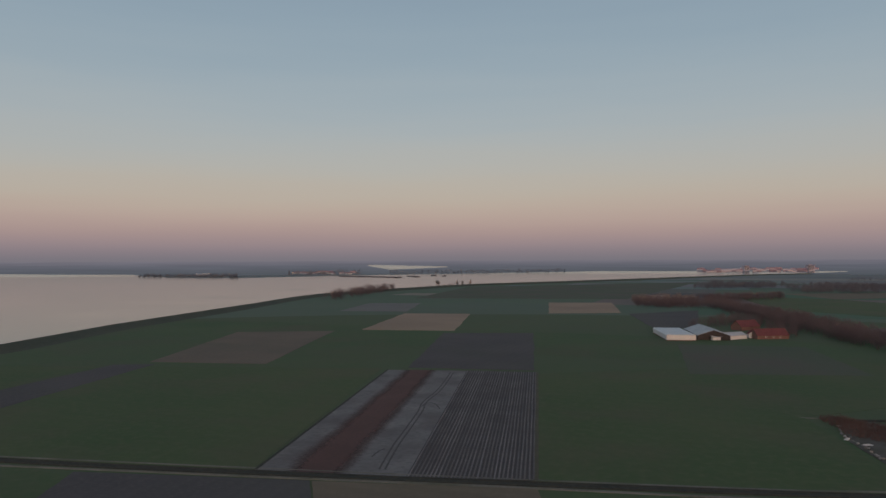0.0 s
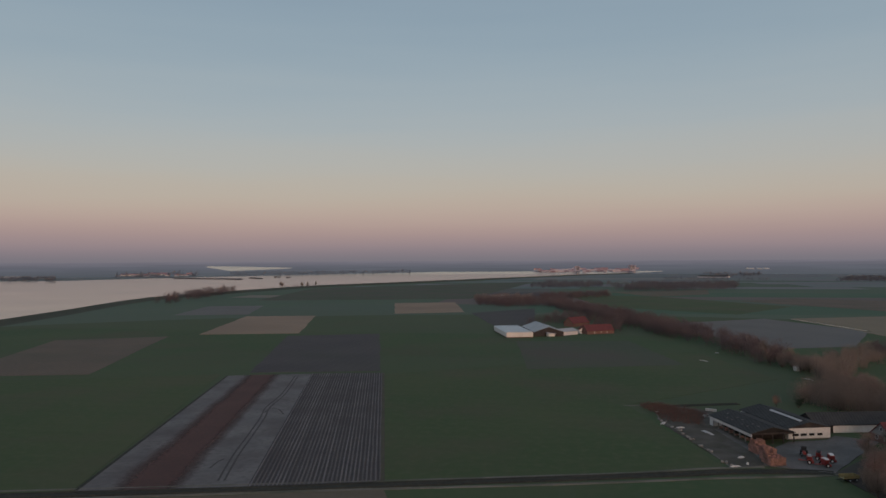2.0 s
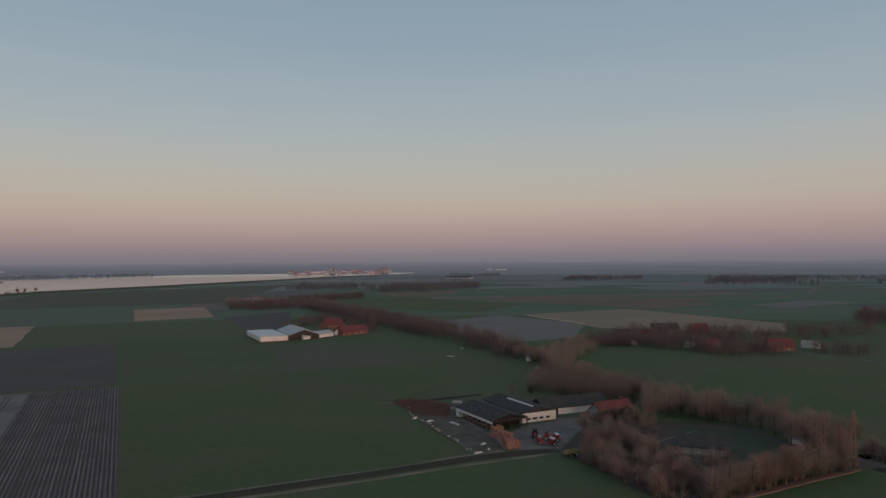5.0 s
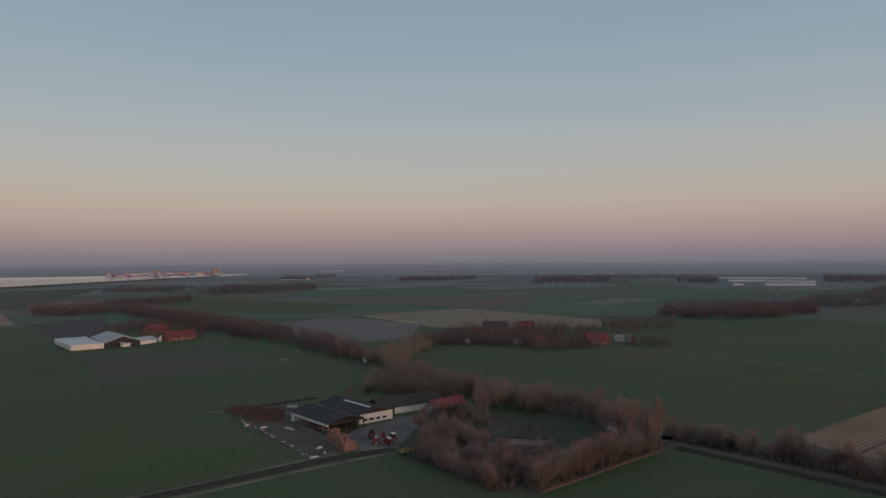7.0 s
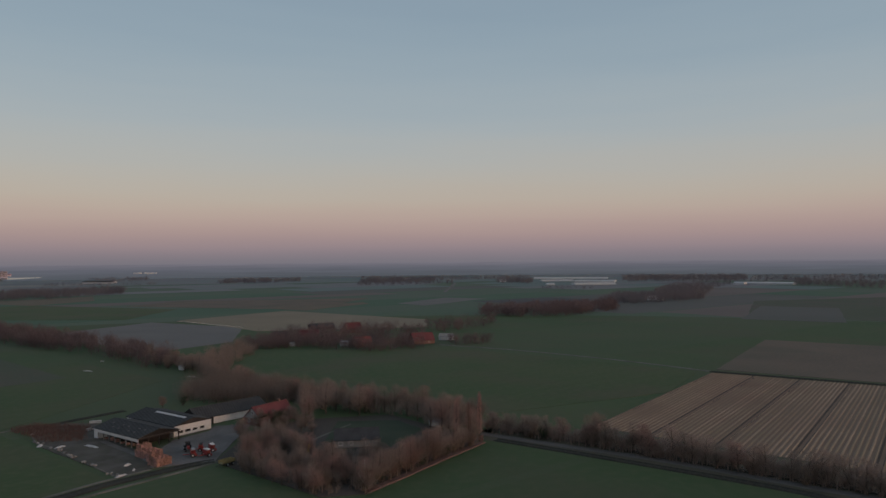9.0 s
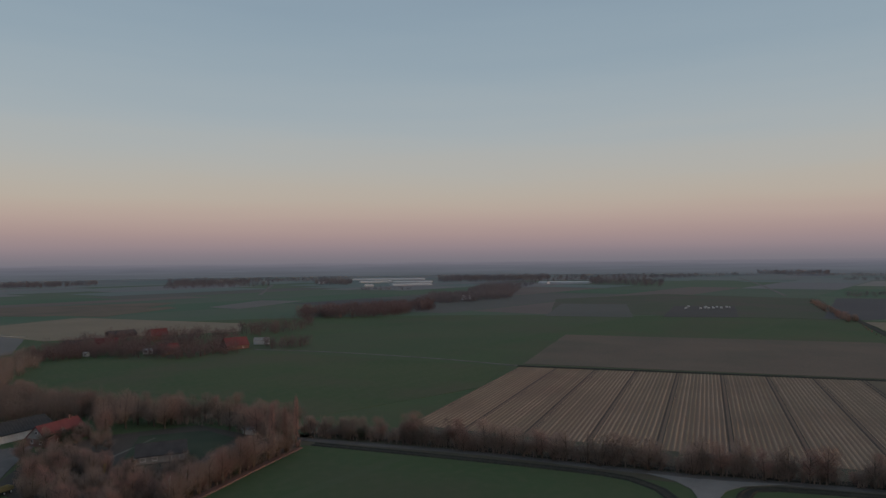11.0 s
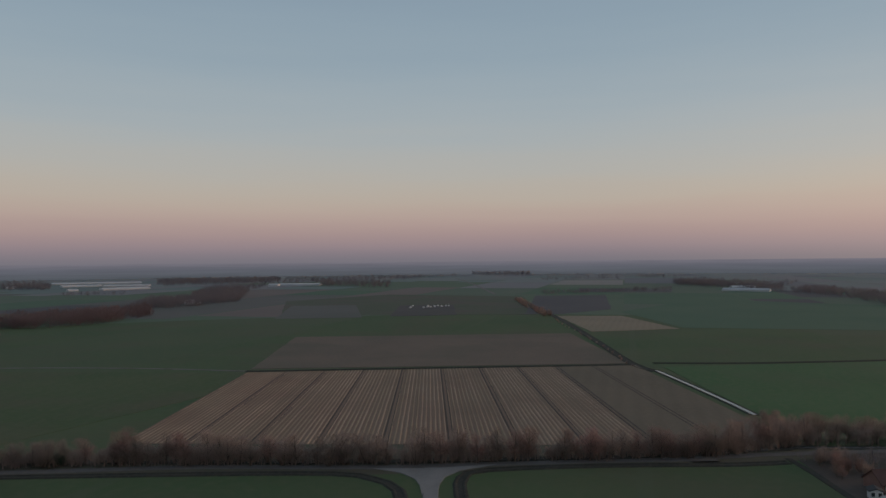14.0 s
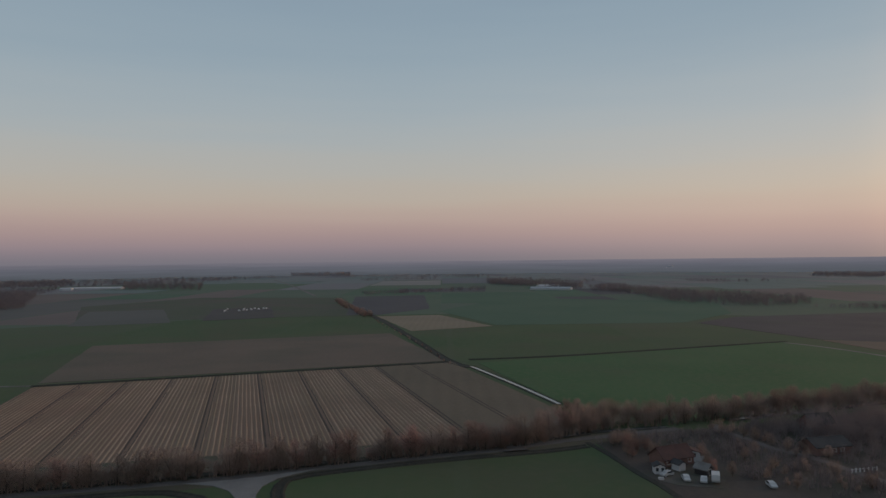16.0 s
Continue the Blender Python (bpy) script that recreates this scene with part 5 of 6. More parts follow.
# --- the yard
field([(91.4, 218.3), (99.2, 214.9), (109.2, 210.8), (133.9, 237.3), (143.7, 247.3), (132.0, 254.9), (126.4, 249.0), (111.8, 246.3), (97.5, 232.6)], M_CONCRETE, "grey concrete farmyard", z=0.15)
field([(81.1, 301.3), (93.2, 304.4), (102.9, 295.2), (96.2, 266.5), (97.2, 242.4), (92.6, 218.3), (80.6, 215.9), (79.0, 239.2), (75.8, 269.8)], M_MUD, "dark muddy storage plot", z=0.10)
road([(79.4, 295.9), (76.7, 279.3), (78.0, 268.4), (78.8, 251.4), (80.1, 230.6), (80.7, 217.3)], 0.3, "pale broken edge of the storage plot", M_BANK, "plot_edge", 0.22)
road([(93.6, 263.7), (94.3, 246.3), (95.0, 234.2), (93.8, 220.9)], 2.2, "concrete apron along the open hall", M_CONCRETE, "apron", 0.22)
rng = random.Random(77)
for k in range(26):
    t = rng.random()
    line = smooth_line([(79.4, 295.9), (76.7, 279.3), (78.0, 268.4), (78.8, 251.4), (80.1, 230.6), (80.7, 217.3)], 2.0)
    p = line[int(t * (len(line) - 1))]
    bm = boxm(-0.5, 0.5, -0.35, 0.35, -0.1, 0.45, bevel=0.12)
    for v in bm.verts:
        v.co += Vector((rng.uniform(-0.12, 0.12), rng.uniform(-0.12, 0.12), rng.uniform(-0.08, 0.08)))
    ob = part("rubble_block", bm, M_STONE, None)
    ob.matrix_basis = pose(p.x + rng.uniform(-0.9, 0.9), p.y + rng.uniform(-1.2, 1.2), 0.25, rng.uniform(-15, 15), rng.uniform(-15, 15), rng.uniform(0, 180))
    tagged(ob, "broken grey concrete block at the plot edge", "rubble", "rubble along the plot")


def foil_sheet(x, y, yaw, l, w, label):
    """A crumpled sheet of pale foil over a low heap."""
    rng = random.Random(int(x * 7 + y))
    nx, ny = 8, 5
    vs, fs = [], []
    for i in range(nx + 1):
        for j in range(ny + 1):
            u, v = i / nx - 0.5, j / ny - 0.5
            edge = max(0.0, 1 - max(abs(u), abs(v)) * 2) ** 0.5
            vs.append((u * l + rng.uniform(-0.15, 0.15), v * w + rng.uniform(-0.15, 0.15), 0.14 + 0.55 * edge + rng.uniform(0, 0.08)))
    for i in range(nx):
        for j in range(ny):
            o = i * (ny + 1) + j
            fs.append((o, o + ny + 1, o + ny + 2, o + 1))
    ob = new("foil_sheet", mesh_from("foil_sheet", vs, fs, M_FOIL))
    ob.matrix_basis = pose(x, y, 0, 0, 0, yaw)
    return tagged(ob, label, "foil sheet", "foil sheets in the yard")


for p, yaw, l, w in (((88.1, 258.5), 105, 6.5, 1.1), ((80.3, 265.8), 20, 3.6, 1.2), ((76.0, 273.0), 60, 3.6, 1.4), ((87.7, 226.5), 30, 2.6, 1.1), ((82.0, 216.5), 15, 3.6, 0.8), ((86.9, 219.6), 60, 1.6, 0.6), ((79.1, 292.2), 95, 4.0, 0.8)):
    foil_sheet(*p, yaw, l, w, "crumpled pale foil sheet on dark mud")
# two pale boards lean behind the open hall
for p, yaw in (((102.3, 295.6), -30), ((97.0, 284.3), 15)):
    ob = part("board_stack", boxm(-2.2, 2.2, -0.4, 0.4, 0, 1.1, bevel=0.08), M_FOIL, None)
    ob.matrix_basis = pose(*p, 0, 0, 0, yaw)
    tagged(ob, "stack of pale boards behind the hall", "board stack", "board stacks")


def crate_model():
    root = new("crate")
    for s in (-1, 1):
        for along in (0, 1):
            bm = bmesh.new()
            for k in range(4):
                z = 0.16 + k * 0.27
                if along:
                    box(bm, s * 0.58 - 0.02, s * 0.58 + 0.02, -0.78, 0.78, z, z + 0.2)
                else:
                    box(bm, -0.55, 0.55, s * 0.78 - 0.02, s * 0.78 + 0.02, z, z + 0.2)
            part("side_slats", bm, M_CRATE, root)
        for q in (-1, 1):
            part("corner_post", boxm(s * 0.55 - 0.05, s * 0.55 + 0.05, q * 0.73 - 0.05, q * 0.73 + 0.05, 0.0, 1.22), M_CRATE, root)
    part("floor_boards", boxm(-0.56, 0.56, -0.76, 0.76, 0.1, 0.16), M_CRATE, root)
    return tagged(root, "orange-brown slatted wooden potato crate in a stack", "crate", "stacked crates")


crate = crate_model()
first = True
rng = random.Random(5)
for (bx, by), nu, nv, tall in (((96.2, 231.6), 4, 3, 2), ((98.3, 239.7), 3, 2, 2), ((95.2, 219.1), 4, 3, 2), ((95.5, 224.9), 3, 2, 3)):
    for i in range(nu):
        for j in range(nv):
            for k in range(tall - (rng.random() < 0.3)):
                off = Matrix.Rotation(radians(FARM_YAW), 2) @ Vector(((i - (nu - 1) / 2) * 1.32, (j - 0.5) * 1.7))
                m = pose(bx + off.x + rng.uniform(-0.05, 0.05), by + off.y + rng.uniform(-0.05, 0.05), 0.2 + k * 1.23, 0, 0, FARM_YAW + rng.uniform(-3, 3))
                if first:
                    crate.matrix_basis, first = m, False
                else:
                    copy_thing(crate, m)
# pallets and goods under the open hall
for k in range(7):
    x, y = farm(1.4 + rng.uniform(-0.3, 0.5), 2 + k * 3.4)
    ob = empty("pallet_stack", x, y, FARM_YAW + rng.uniform(-8, 8), 0.1)
    for j in range(rng.randint(3, 7)):
        # boards on three runners, seen as one pallet from the side
        part("pallet", prism(bmesh.new(), [(-0.6, 0.16), (-0.6, 0.11), (-0.56, 0.11), (-0.56, 0), (-0.44, 0), (-0.44, 0.11), (-0.06, 0.11), (-0.06, 0), (0.06, 0), (0.06, 0.11), (0.44, 0.11), (0.44, 0), (0.56, 0), (0.56, 0.11), (0.6, 0.11), (0.6, 0.16)], -0.5, 0.5), M_CRATE, ob).location.z = j * 0.16
    tagged(ob, "stack of worn wooden pallets under the open hall", "pallet stack", "pallets")


def wheel(parent, x, y, r, w=0.4):
    bm = bmesh.new()
    bmesh.ops.create_cone(bm, cap_ends=True, segments=20, radius1=r, radius2=r, depth=w, matrix=Matrix.Translation((x, y, r)) @ Matrix.Rotation(radians(90), 4, "Y"))
    bmesh.ops.bevel(bm, geom=[e for e in bm.edges if len(e.link_faces) == 2 and e.calc_face_angle() > 1], offset=0.08, segments=2, affect="EDGES")
    t = part("wheel", bm, M_TYRE, parent)
    bm = bmesh.new()
    bmesh.ops.create_cone(bm, cap_ends=True, segments=14, radius1=r * 0.55, radius2=r * 0.45, depth=w + 0.06, matrix=Matrix.Translation((x, y, r)) @ Matrix.Rotation(radians(90), 4, "Y"))
    part("rim", bm, M_FOIL, t)
    return t


def planter(p, yaw, label, hood):
    ob = tagged(empty("farm_machine", *p, yaw, 0.15), label, "farm machine", "machines on the yard")
    part("frame", boxm(-1.6, 1.6, -0.15, 0.15, 0.7, 0.95, bevel=0.04), M_RED, ob)
    part("drawbar", boxm(-0.12, 0.12, 0.1, 2.8, 0.6, 0.8, bevel=0.03), M_RED, ob)
    part("hopper", prism(bmesh.new(), [(-1.5, 2.2), (1.5, 2.2), (0.9, 1.0), (-0.9, 1.0)], -1.1, 0.3), M_RED, ob)
    part("hood", prism(bmesh.new(), [(-1.3, 2.22), (1.3, 2.22), (1.0, 2.5), (-1.0, 2.5)], -1.0, 0.1), hood, ob)
    for k in range(4):
        part("row_unit", boxm(-1.4 + k * 0.8, -1.0 + k * 0.8, -1.6, -0.3, 0.2, 0.9, bevel=0.05), M_RED, ob)
    wheel(ob, -1.75, -0.2, 0.6)
    wheel(ob, 1.75, -0.2, 0.6)
    return ob


planter((106.3, 221.4), 70, "red potato planter with dull hood on the yard", M_STONE)
planter((109.3, 217.7), 95, "red planter with raised hopper on the yard", M_WHITE)
planter((111.2, 225.6), 60, "red implement parked behind planters", M_DARKWALL)
planter((113.6, 222.6), 80, "red implement with white hood by the trees", M_WHITE)


def tractor(p, yaw):
    ob = tagged(empty("tractor", *p, yaw, 0.15), "dark tractor with large rear wheels on the yard", "tractor")
    part("bonnet", boxm(-0.45, 0.45, 0.3, 2.4, 0.9, 1.7, bevel=0.12), M_RED, ob)
    part("cab", boxm(-0.75, 0.75, -1.2, 0.3, 1.2, 2.7, bevel=0.1), M_GLASS, ob)
    part("cab_roof", boxm(-0.85, 0.85, -1.3, 0.4, 2.7, 2.85, bevel=0.06), M_DARKWALL, ob)
    for s in (-1, 1):
        wheel(ob, s * 0.95, -0.7, 0.85, 0.5)
        wheel(ob, s * 0.85, 1.8, 0.55, 0.35)
    return ob


tractor((108.7, 229.0), 160)


def trailer(p, yaw):
    ob = tagged(empty("trailer", *p, yaw, 0.1), "yellowish tipping trailer with pale wheels at the track", "trailer")
    part("bed", prism(bmesh.new(), [(-1.1, 0.95), (1.1, 0.95), (1.25, 1.9), (1.15, 1.9), (1.0, 1.05), (-1.0, 1.05), (-1.15, 1.9), (-1.25, 1.9)], -2.4, 2.4), M_YELLOW, ob)
    part("tailboard", boxm(-1.15, 1.15, -2.45, -2.38, 1.0, 1.85), M_YELLOW, ob)
    part("chassis", boxm(-0.4, 0.4, -2.2, 2.6, 0.7, 0.95), M_DARKWALL, ob)
    part("drawbar", boxm(-0.08, 0.08, 2.6, 4.2, 0.6, 0.72), M_DARKWALL, ob)
    for s in (-1, 1):
        wheel(ob, s * 1.0, -1.5, 0.5)
        wheel(ob, s * 1.0, 0.6, 0.5)
    return ob


trailer((109.2, 203.5), 100)

# --- the white barns beyond the wheat
barn = tagged(empty("white_barn", 39.6, 603.5, 8), "white multi-span barn with ribbed roof", "barn", "white barns")
part("wall", boxm(-11.2, 11.2, -29, 29, -0.4, 4.0), M_WHITE, barn)
part("base_strip", boxm(-11.25, 11.25, -29.05, 29.05, -0.4, 0.5), M_BRICK, barn)
for k in range(8):
    x0 = -11.28 + k * 2.82
    part("roof_span", prism(bmesh.new(), [(x0, 4.0), (x0 + 2.82, 4.0), (x0 + 1.41, 5.0)], -29.3, 29.3), M_WHITE_ROOF, barn)
b2 = gabled("grey_barn", "broad barn with pale grey roof and dark gable", "barn", 66, 611, 6, 54, 25, 3.6, 7.8, M_DARKWALL, M_GREY_ROOF, gable=M_DARKWALL, group="white barns")
part("gate", boxm(-4, 4, -27.2, -26.95, 0, 3.3), M_DARKIN, b2)
hall_between((80.5, 588.1), (95.6, 599.7), 12, 3.0, 5.0, M_WHITE, M_GREY_ROOF, "low white shed beside the barns", side=((-4, 0.8, 2, 1.2), (2, 0.8, 2, 1.2)))
hall_between((67.9, 581.3), (79.6, 587.9), 5, 2.4, 3.2, M_WHITE, M_GREY_ROOF, "low white lean-to before the barn")
hall_between((103.2, 597.3), (128.0, 607.0), 12, 3.0, 7.6, M_BRICK, M_TILE, "farmhouse with red tiled roof", "farmhouse", "house", side=((-6, 0.9, 1.4, 1.5), (0, 0.9, 1.4, 1.5), (6, 0.9, 1.4, 1.5)))
hall_between((101.4, 664.8), (119.3, 679.1), 12, 3.5, 8.5, M_BRICK, M_TILE, "second house with red tiled roof", "farmhouse", "house")
gabled("cottage", "pale gable of a small white cottage", "house", *(101.0, 609.2), 0, 8, 6, 3.5, 6.0, M_WHITE, M_TILE, front=((-1.4, 1, 1, 1.2), (1.4, 1, 1, 1.2)))
hall_between((36, 1073), (63, 1078), 14, 3.5, 6, M_WHITE, M_GREY_ROOF, "low pale barns among far trees")
hall_between((39, 1133), (63, 1137), 14, 4, 7, M_BRICK, M_GREY_ROOF, "grey-roofed barn among far trees")

# --- the village with red roofs
hall_between((326.3, 408.5), (338.2, 404.5), 9, 3.0, 7.0, M_BRICK, M_TILE, "red-roofed village house among bare trees", "house", "house", side=((-3, 0.9, 1.3, 1.4), (3, 0.9, 1.3, 1.4)), group="village houses")
hall_between((384.9, 494.1), (398.8, 490.3), 10, 4.0, 9.0, M_BRICK, M_TILE, "tall red-roofed village house", "house", "house", group="village houses")
hall_between((326.5, 484.0), (339.7, 474.7), 10, 3.5, 7.5, M_BRICK, M_TILE, "red-roofed house behind garden trees", "house", "house", group="village houses")
hall_between((367.0, 388.8), (382.8, 382.2), 12, 3.0, 8.0, M_BRICK, M_TILE, "long red-roofed farmhouse at the lane", "farmhouse", "house", side=((-4, 0.8, 1.3, 1.4), (4, 0.8, 1.3, 1.4)), group="village houses")
gabled("white_shed", "pale open shed at the lane head", "shed", *(406.9, 392.6), 30, 11, 7, 3.0, 4.8, M_FAR_HALL, M_STONE, gable=M_DARKWALL)
hall_between((383.9, 547.1), (405.0, 539.1), 14, 2.6, 5.2, M_DARKWALL, M_SLATE, "dark slate-roofed barn in the village", group="village houses")
hall_between((321.8, 515.0), (331.9, 507.8), 8, 3, 5, M_DARKWALL, M_SLATE, "dark low shed in the village", "shed", "shed", group="village houses")
gabled("white_shed", "small white shed at the village edge", "shed", *(327.8, 424.8), 30, 6, 4, 2.4, 3.4, M_WHITE, M_GREY_ROOF)
gabled("white_shed", "tiny white hut among village trees", "shed", *(299.7, 453.3), 10, 3, 3, 2.2, 2.8, M_WHITE, M_WHITE_ROOF)
gabled("white_shed", "small pale hut beside the tree lane", "shed", *(188.9, 403.5), 10, 3, 2.5, 2.0, 2.6, M_WHITE, M_WHITE_ROOF)
for p, l in (((148.4, 440.3), 9), ((169.6, 477.0), 4), ((180.4, 373.0), 7), ((179.4, 356.2), 5), ((131, 905), 5)):
    foil_sheet(*p, 120, l * 0.8, 0.45, "strip of pale foil beside the lane")

# --- greenhouses and far halls
for p, q, d, e, r in (((2017, 1495), (2083, 1373), 60, 3, 5), ((2083, 1373), (2137, 1266), 60, 3, 5), ((1773, 1281), (1845, 1210), 40, 3, 5), ((1799, 1179), (1842, 1068), 50, 3, 5), ((1565, 1024), (1647, 949), 40, 3, 5), ((1509, 1075), (1525, 1061), 20, 3, 5)):
    hall_between(p, q, d, e, r, M_FAR_HALL, M_FAR_HALL, "long pale greenhouse block on the plain", "greenhouse", "greenhouse", group="greenhouses")
hall_between((1839, 685), (1848, 571), 40, 3.5, 5.5, M_FAR_HALL, M_FAR_HALL, "long pale far hall")
hall_between((1791, 695), (1794, 670), 30, 4, 7, M_FAR_HALL, M_GREY_ROOF, "small pale far hall")
hall_between((1426, -382), (1381, -456), 20, 3, 6, M_FAR_HALL, M_GREY_ROOF, "far barn with dark roof and white walls")
hall_between((1535, -434), (1548, -485), 16, 3, 6, M_FAR_HALL, M_FAR_HALL, "far barn with pale roof")
hall_between((1014, 524), (1023, 517), 14, 4, 7, M_FAR_HALL, M_FAR_HALL, "small white far farm")
hall_between((1017, 514), (1025, 508), 10, 3, 5, M_FAR_HALL, M_GREY_ROOF, "small white far shed")
hall_between((1677, 1374), (1694, 1358), 16, 3, 6, M_FAR_HALL, M_GREY_ROOF, "pale far barn by trees")
hall_between((1695, 1833), (1709, 1819), 16, 3, 6, M_FAR_HALL, M_GREY_ROOF, "pale far barn by trees")
hall_between((1394, 3489), (1425, 3470), 20, 4, 6, M_FAR_HALL, M_GREY_ROOF, "pale far hall on the plain")
hall_between((1435, 3463), (1484, 3432), 20, 3, 5, M_FAR_HALL, M_FAR_HALL, "pale far hall on the plain")
hall_between((828, 2505), (900, 2432), 40, 4, 8, M_FAR_HALL, M_SLATE, "grey far halls by the dike")
hall_between((3411, -1658), (3395, -1682), 20, 3, 5, M_FAR_HALL, M_GREY_ROOF, "pale far hall on the plain")
# bale shapes stand in for unidentified white blocks on the grey plot
rng = random.Random(12)
P0, P1 = Vector((972, 164)), Vector((923, 112))
bm = bmesh.new()
bmesh.ops.create_cone(bm, cap_ends=True, segments=16, radius1=0.9, radius2=0.9, depth=2.4, matrix=Matrix.Translation((0, 0, 0.9)) @ Matrix.Rotation(radians(90), 4, "Y"))
bmesh.ops.bevel(bm, geom=[e for e in bm.edges if e.calc_face_angle(0) > 1], offset=0.15, segments=2, affect="EDGES")
bale = part("bale", bm, M_BALE, None)
tagged(bale, "pale round stand-in for white blocks on grey plot", "bale", "wrapped bales")
for k in range(15):
    p = Vector((P0.x + (P1.x - P0.x) * rng.random(), P0.y + (P1.y - P0.y) * rng.random()))
    m = pose(p.x, p.y, 0.1, 0, 0, rng.uniform(0, 180))
    if k == 0:
        bale.matrix_basis = m
    else:
        copy_thing(bale, m)
# --- the far town on the lake shore
rng = random.Random(21)
TOWN_A, TOWN_B = Vector((329, 3431)), Vector((823, 3406))
for k in range(26):
    t = (k + rng.uniform(0.1, 0.9)) / 26
    p = TOWN_A.lerp(TOWN_B, t) * rng.uniform(1.0, 1.06)
    d = (TOWN_B - TOWN_A).normalized() * rng.uniform(16, 46)
    red = rng.random() < 0.4
    hall_between(p, p + d, rng.uniform(10, 20), rng.uniform(4, 7), rng.uniform(8, 12), M_TOWN_ROOF if red else M_TOWN, M_TOWN_ROOF if rng.random() < 0.6 else M_TOWN, "brick town house with red roof" if red else "white town block by the lake", "town_house", "house", group="far town")
for p, w, h in (((561, 3525), 26, 22), ((829, 3488), 34, 25)):
    ob = tagged(empty("tower_block", *p, 20), "pale pinkish tower block over the far town", "tower block", "far town")
    part("wall", boxm(-w / 2, w / 2, -10, 10, -3, h), M_TOWN, ob)
    part("roof", boxm(-w / 2 - 0.5, w / 2 + 0.5, -10.5, 10.5, h, h + 1), M_TOWN_ROOF, ob)
    part("lift_house", boxm(-4, 4, -4, 4, h + 1, h + 3), M_TOWN, ob)
    for a in range(5):
        for b in range(8):
            part("window", boxm(-w / 2 + 2 + a * (w - 4) / 5, -w / 2 + 2 + (a + 0.6) * (w - 4) / 5, -10.1, -9.9, 3 + b * h / 9, 5.4 + b * h / 9), M_GLASS, ob)
TOWN_C, TOWN_D = Vector((-1552, 3006)), Vector((-1250, 3076))
for k in range(11):
    p = TOWN_C.lerp(TOWN_D, (k + rng.uniform(0.1, 0.9)) / 11) * rng.uniform(0.985, 1.03)
    d = (TOWN_D - TOWN_C).normalized() * rng.uniform(14, 34)
    hall_between(p, p + d, 16, rng.uniform(4, 7), rng.uniform(8, 12), M_FAR_HALL, M_TOWN_ROOF, "pale house on the far lake shore", "town_house", "house", group="far shore houses")
hall_between((-1867, 2734), (-1842, 2794), 20, 5, 8, M_FAR_HALL, M_FAR_HALL, "pale hall on the far lake shore")

# --- the hamlet by the fork
hall_between((199.5, -89.7), (202.2, -100.5), 7, 2.4, 5.2, M_BRICK, M_OLDTILE, "brick house with weathered dark red roof", "house", "house", side=((-4, 0.8, 1.3, 1.4), (0, 0.8, 1.3, 1.4), (4, 0.8, 1.3, 1.4)), group="hamlet houses")
gabled("dormer", "white dormer with two windows on a house", "house", *(195.1, -85.8), -102, 3, 3.0, 2.4, 3.0, M_FAR_HALL, M_SLATE, front=((-0.8, 0.9, 1.1, 1.3), (0.8, 0.9, 1.1, 1.3)), group="hamlet houses")
gabled("annex", "low annex with white window band", "house", *(205.8, -101.1), -100, 4, 5, 2.9, 3.6, M_FAR_HALL, M_OLDTILE, front=((-2, 1.6, 1.6, 1.3), (0.5, 1.6, 1.6, 1.3)), group="hamlet houses")
gabled("garden_shed", "grey-roofed wooden shed in the hamlet", "shed", *(191.9, -98.1), -60, 4.0, 3.2, 2.0, 3.2, M_DARKWALL, M_STONE, front=((0, 0.2, 1.4, 1.8),))
gabled("garden_shed", "small pale shed with dark roof", "shed", *(197.2, -93.0), -70, 3, 2.6, 2.1, 2.8, M_FAR_HALL, M_SLATE)
hall_between((202.8, -142.1), (203.7, -155.0), 8, 2.6, 4.6, M_BRICK, M_SLATE, "low house with white fascia among trees", "house", "house", side=((-3, 0.9, 1.5, 1.2), (0, 0.9, 1.5, 1.2), (3, 0.9, 1.5, 1.2)), group="hamlet houses")
hall_between((228.4, -159.8), (229.1, -169.2), 8, 3, 6, M_BRICK, M_SLATE, "slate-roofed house among dark trees", "house", "house", group="hamlet houses")
field([(194.2, -79.1), (196.6, -87.2), (189.6, -95.9), (186.1, -101.6), (179.1, -96.7), (183.8, -86.0)], M_MUD, "dark paved forecourt of the hamlet", z=0.13)


def car(p, yaw, label, van=False):
    ob = tagged(empty("car", *p, yaw, 0.13), label, "car", "parked cars")
    if van:
        body = [(-2.4, 0.35), (2.4, 0.35), (2.45, 1.1), (1.75, 1.25), (1.2, 2.05), (-2.35, 2.1)]
        glass = [(1.3, 1.3), (1.68, 1.3), (1.2, 1.95), (0.5, 1.95), (0.5, 1.3)]
    else:
        body = [(-2.1, 0.3), (2.1, 0.3), (2.15, 0.8), (1.1, 0.95), (0.45, 1.42), (-1.2, 1.45), (-1.95, 0.98), (-2.15, 0.9)]
        glass = [(-1.7, 0.98), (0.95, 0.98), (0.4, 1.38), (-1.15, 1.41)]
    spin = Matrix.Rotation(radians(90), 4, "Z")
    for name, outline, w, mat in (("body", body, 0.88, M_CARWHITE), ("glazing", glass, 0.89, M_GLASS)):
        bm = prism(bmesh.new(), outline, -w, w)
        if name == "body":
            bmesh.ops.bevel(bm, geom=list(bm.edges), offset=0.06, segments=2, affect="EDGES")
        bm.transform(spin)
        part(name, bm, mat, ob)
    for s in (-1, 1):
        for y in (-1.3, 1.35):
            wheel(ob, s * 0.8, y, 0.32, 0.2)
        part("headlight", boxm(s * 0.6 - 0.15, s * 0.6 + 0.15, 2.1, 2.18, 0.6, 0.78), M_FOIL, ob)
    return ob


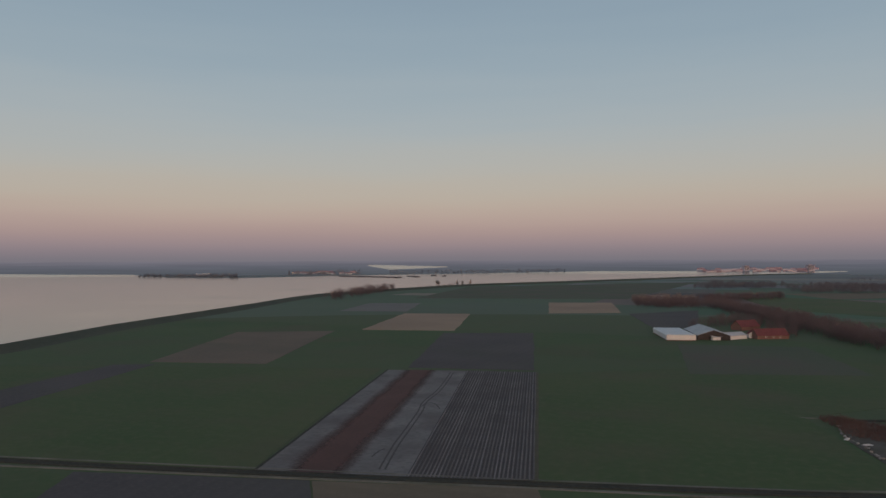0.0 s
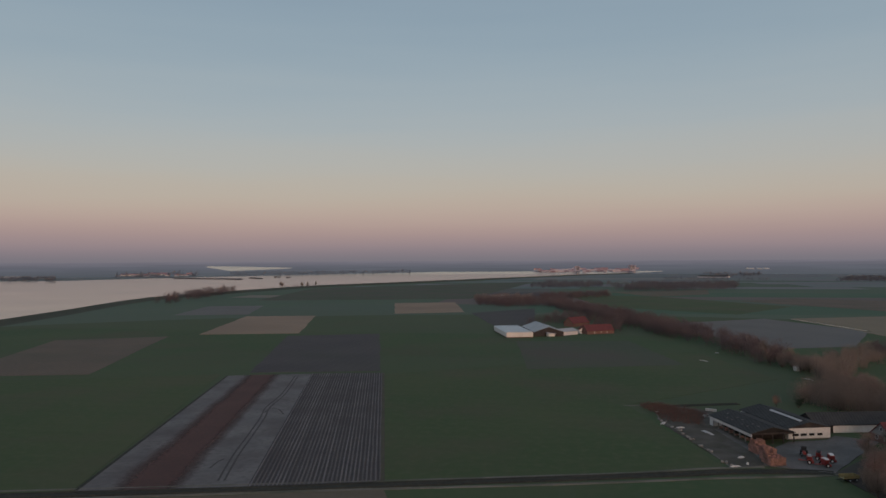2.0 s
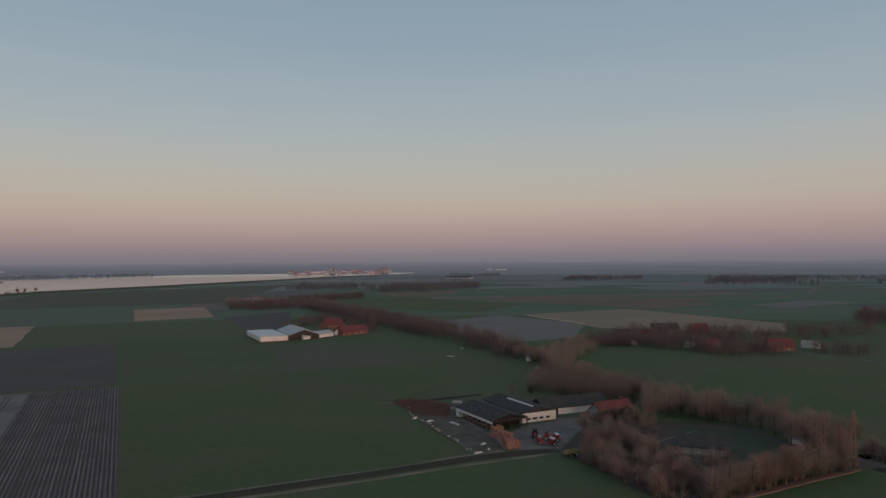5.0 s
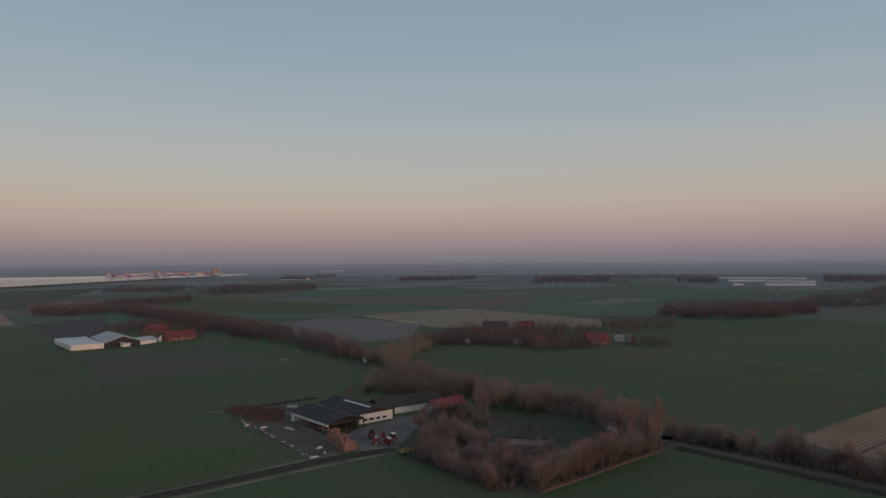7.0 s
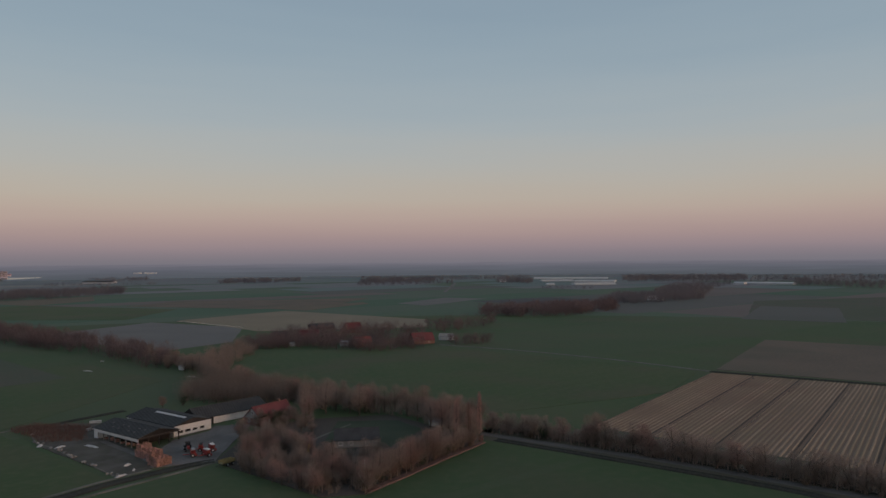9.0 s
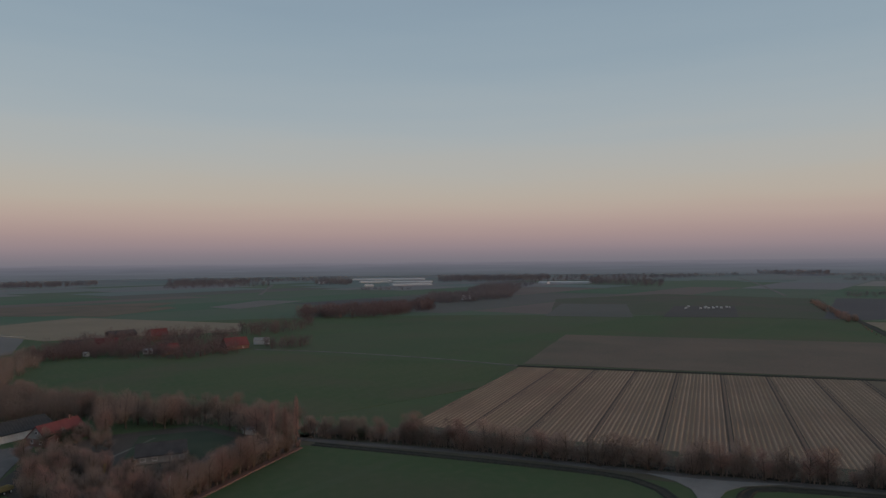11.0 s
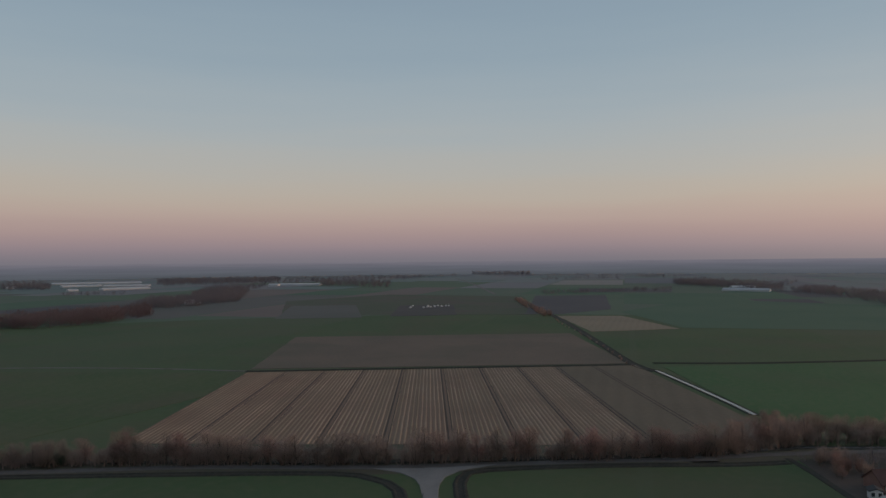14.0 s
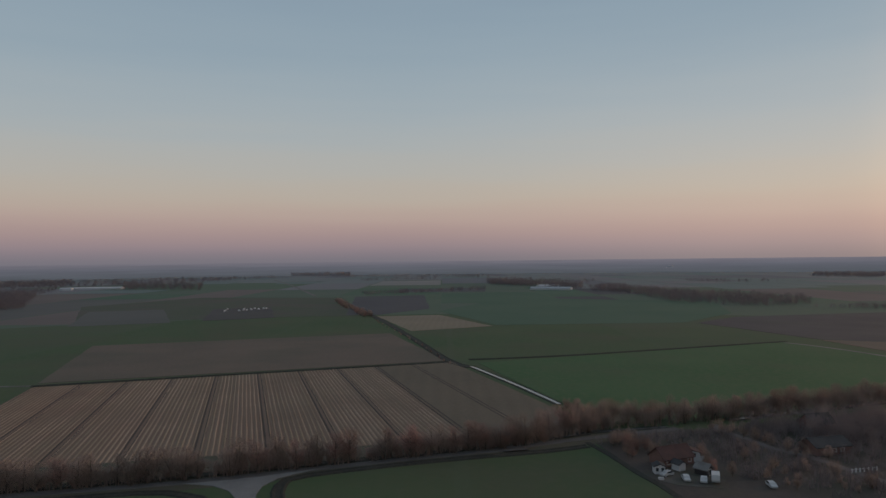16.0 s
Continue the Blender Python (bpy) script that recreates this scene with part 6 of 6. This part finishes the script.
car((185.3, -94.5), 60, "white parked car before a grey shed")
car((187.5, -90.3), 75, "white parked estate car on the forecourt")
car((178.1, -110.3), 80, "white car parked among dark gardens")
car((192.3, -86.9), 20, "small white car by the house corner")
carav = tagged(empty("caravan", *(184.7, -97.7), 62, 0.13), "white caravan with dark window bands", "caravan")
bm = prism(bmesh.new(), [(-2.3, 0.5), (2.3, 0.5), (2.5, 1.2), (2.2, 2.5), (-2.2, 2.5), (-2.5, 1.2)], -1.1, 1.1)
bmesh.ops.bevel(bm, geom=list(bm.edges), offset=0.12, segments=2, affect="EDGES")
bm.transform(Matrix.Rotation(radians(90), 4, "Z"))
part("body", bm, M_CARWHITE, carav)
for k in range(3):
    part("window", boxm(-1.13, 1.13, -1.7 + k * 1.25, -0.9 + k * 1.25, 1.5, 2.1), M_GLASS, carav)
wheel(carav, 0.95, 0, 0.33, 0.2)
wheel(carav, -0.95, 0, 0.33, 0.2)
part("drawbar", boxm(-0.08, 0.08, 2.4, 3.5, 0.45, 0.55), M_DARKWALL, carav)
fence = tagged(empty("garden_fence", *(185.0, -143.8), 0, 0.0), "short row of pale posts by the lane", "fence")
FA, FB = Vector((185.6, -140.4)), Vector((186.2, -149.0))
for k in range(7):
    p = FA.lerp(FB, k / 6) - Vector(fence.location[:2])
    part("post", boxm(p.x - 0.15, p.x + 0.15, p.y - 0.15, p.y + 0.15, 0, 1.3), M_WHITE, fence)
part("rail", ribbon([FA - Vector(fence.location[:2]), FB - Vector(fence.location[:2])], [(-0.05, 1.0), (-0.05, 1.1), (0.05, 1.1), (0.05, 1.0)], M_WHITE, "rail", 4), M_WHITE, fence)
for p, l in (((206.9, -104.9), 3.0), ((204.2, -103.0), 2.5), ((189.2, -83.7), 1.5)):
    ob = part("garden_table", boxm(-l / 2, l / 2, -0.4, 0.4, 0.0, 0.75, bevel=0.05), M_FOIL, None)
    ob.matrix_basis = pose(*p, 0.08, 0, 0, -100)
    tagged(ob, "pale bench by the hamlet house", "bench", "garden benches")
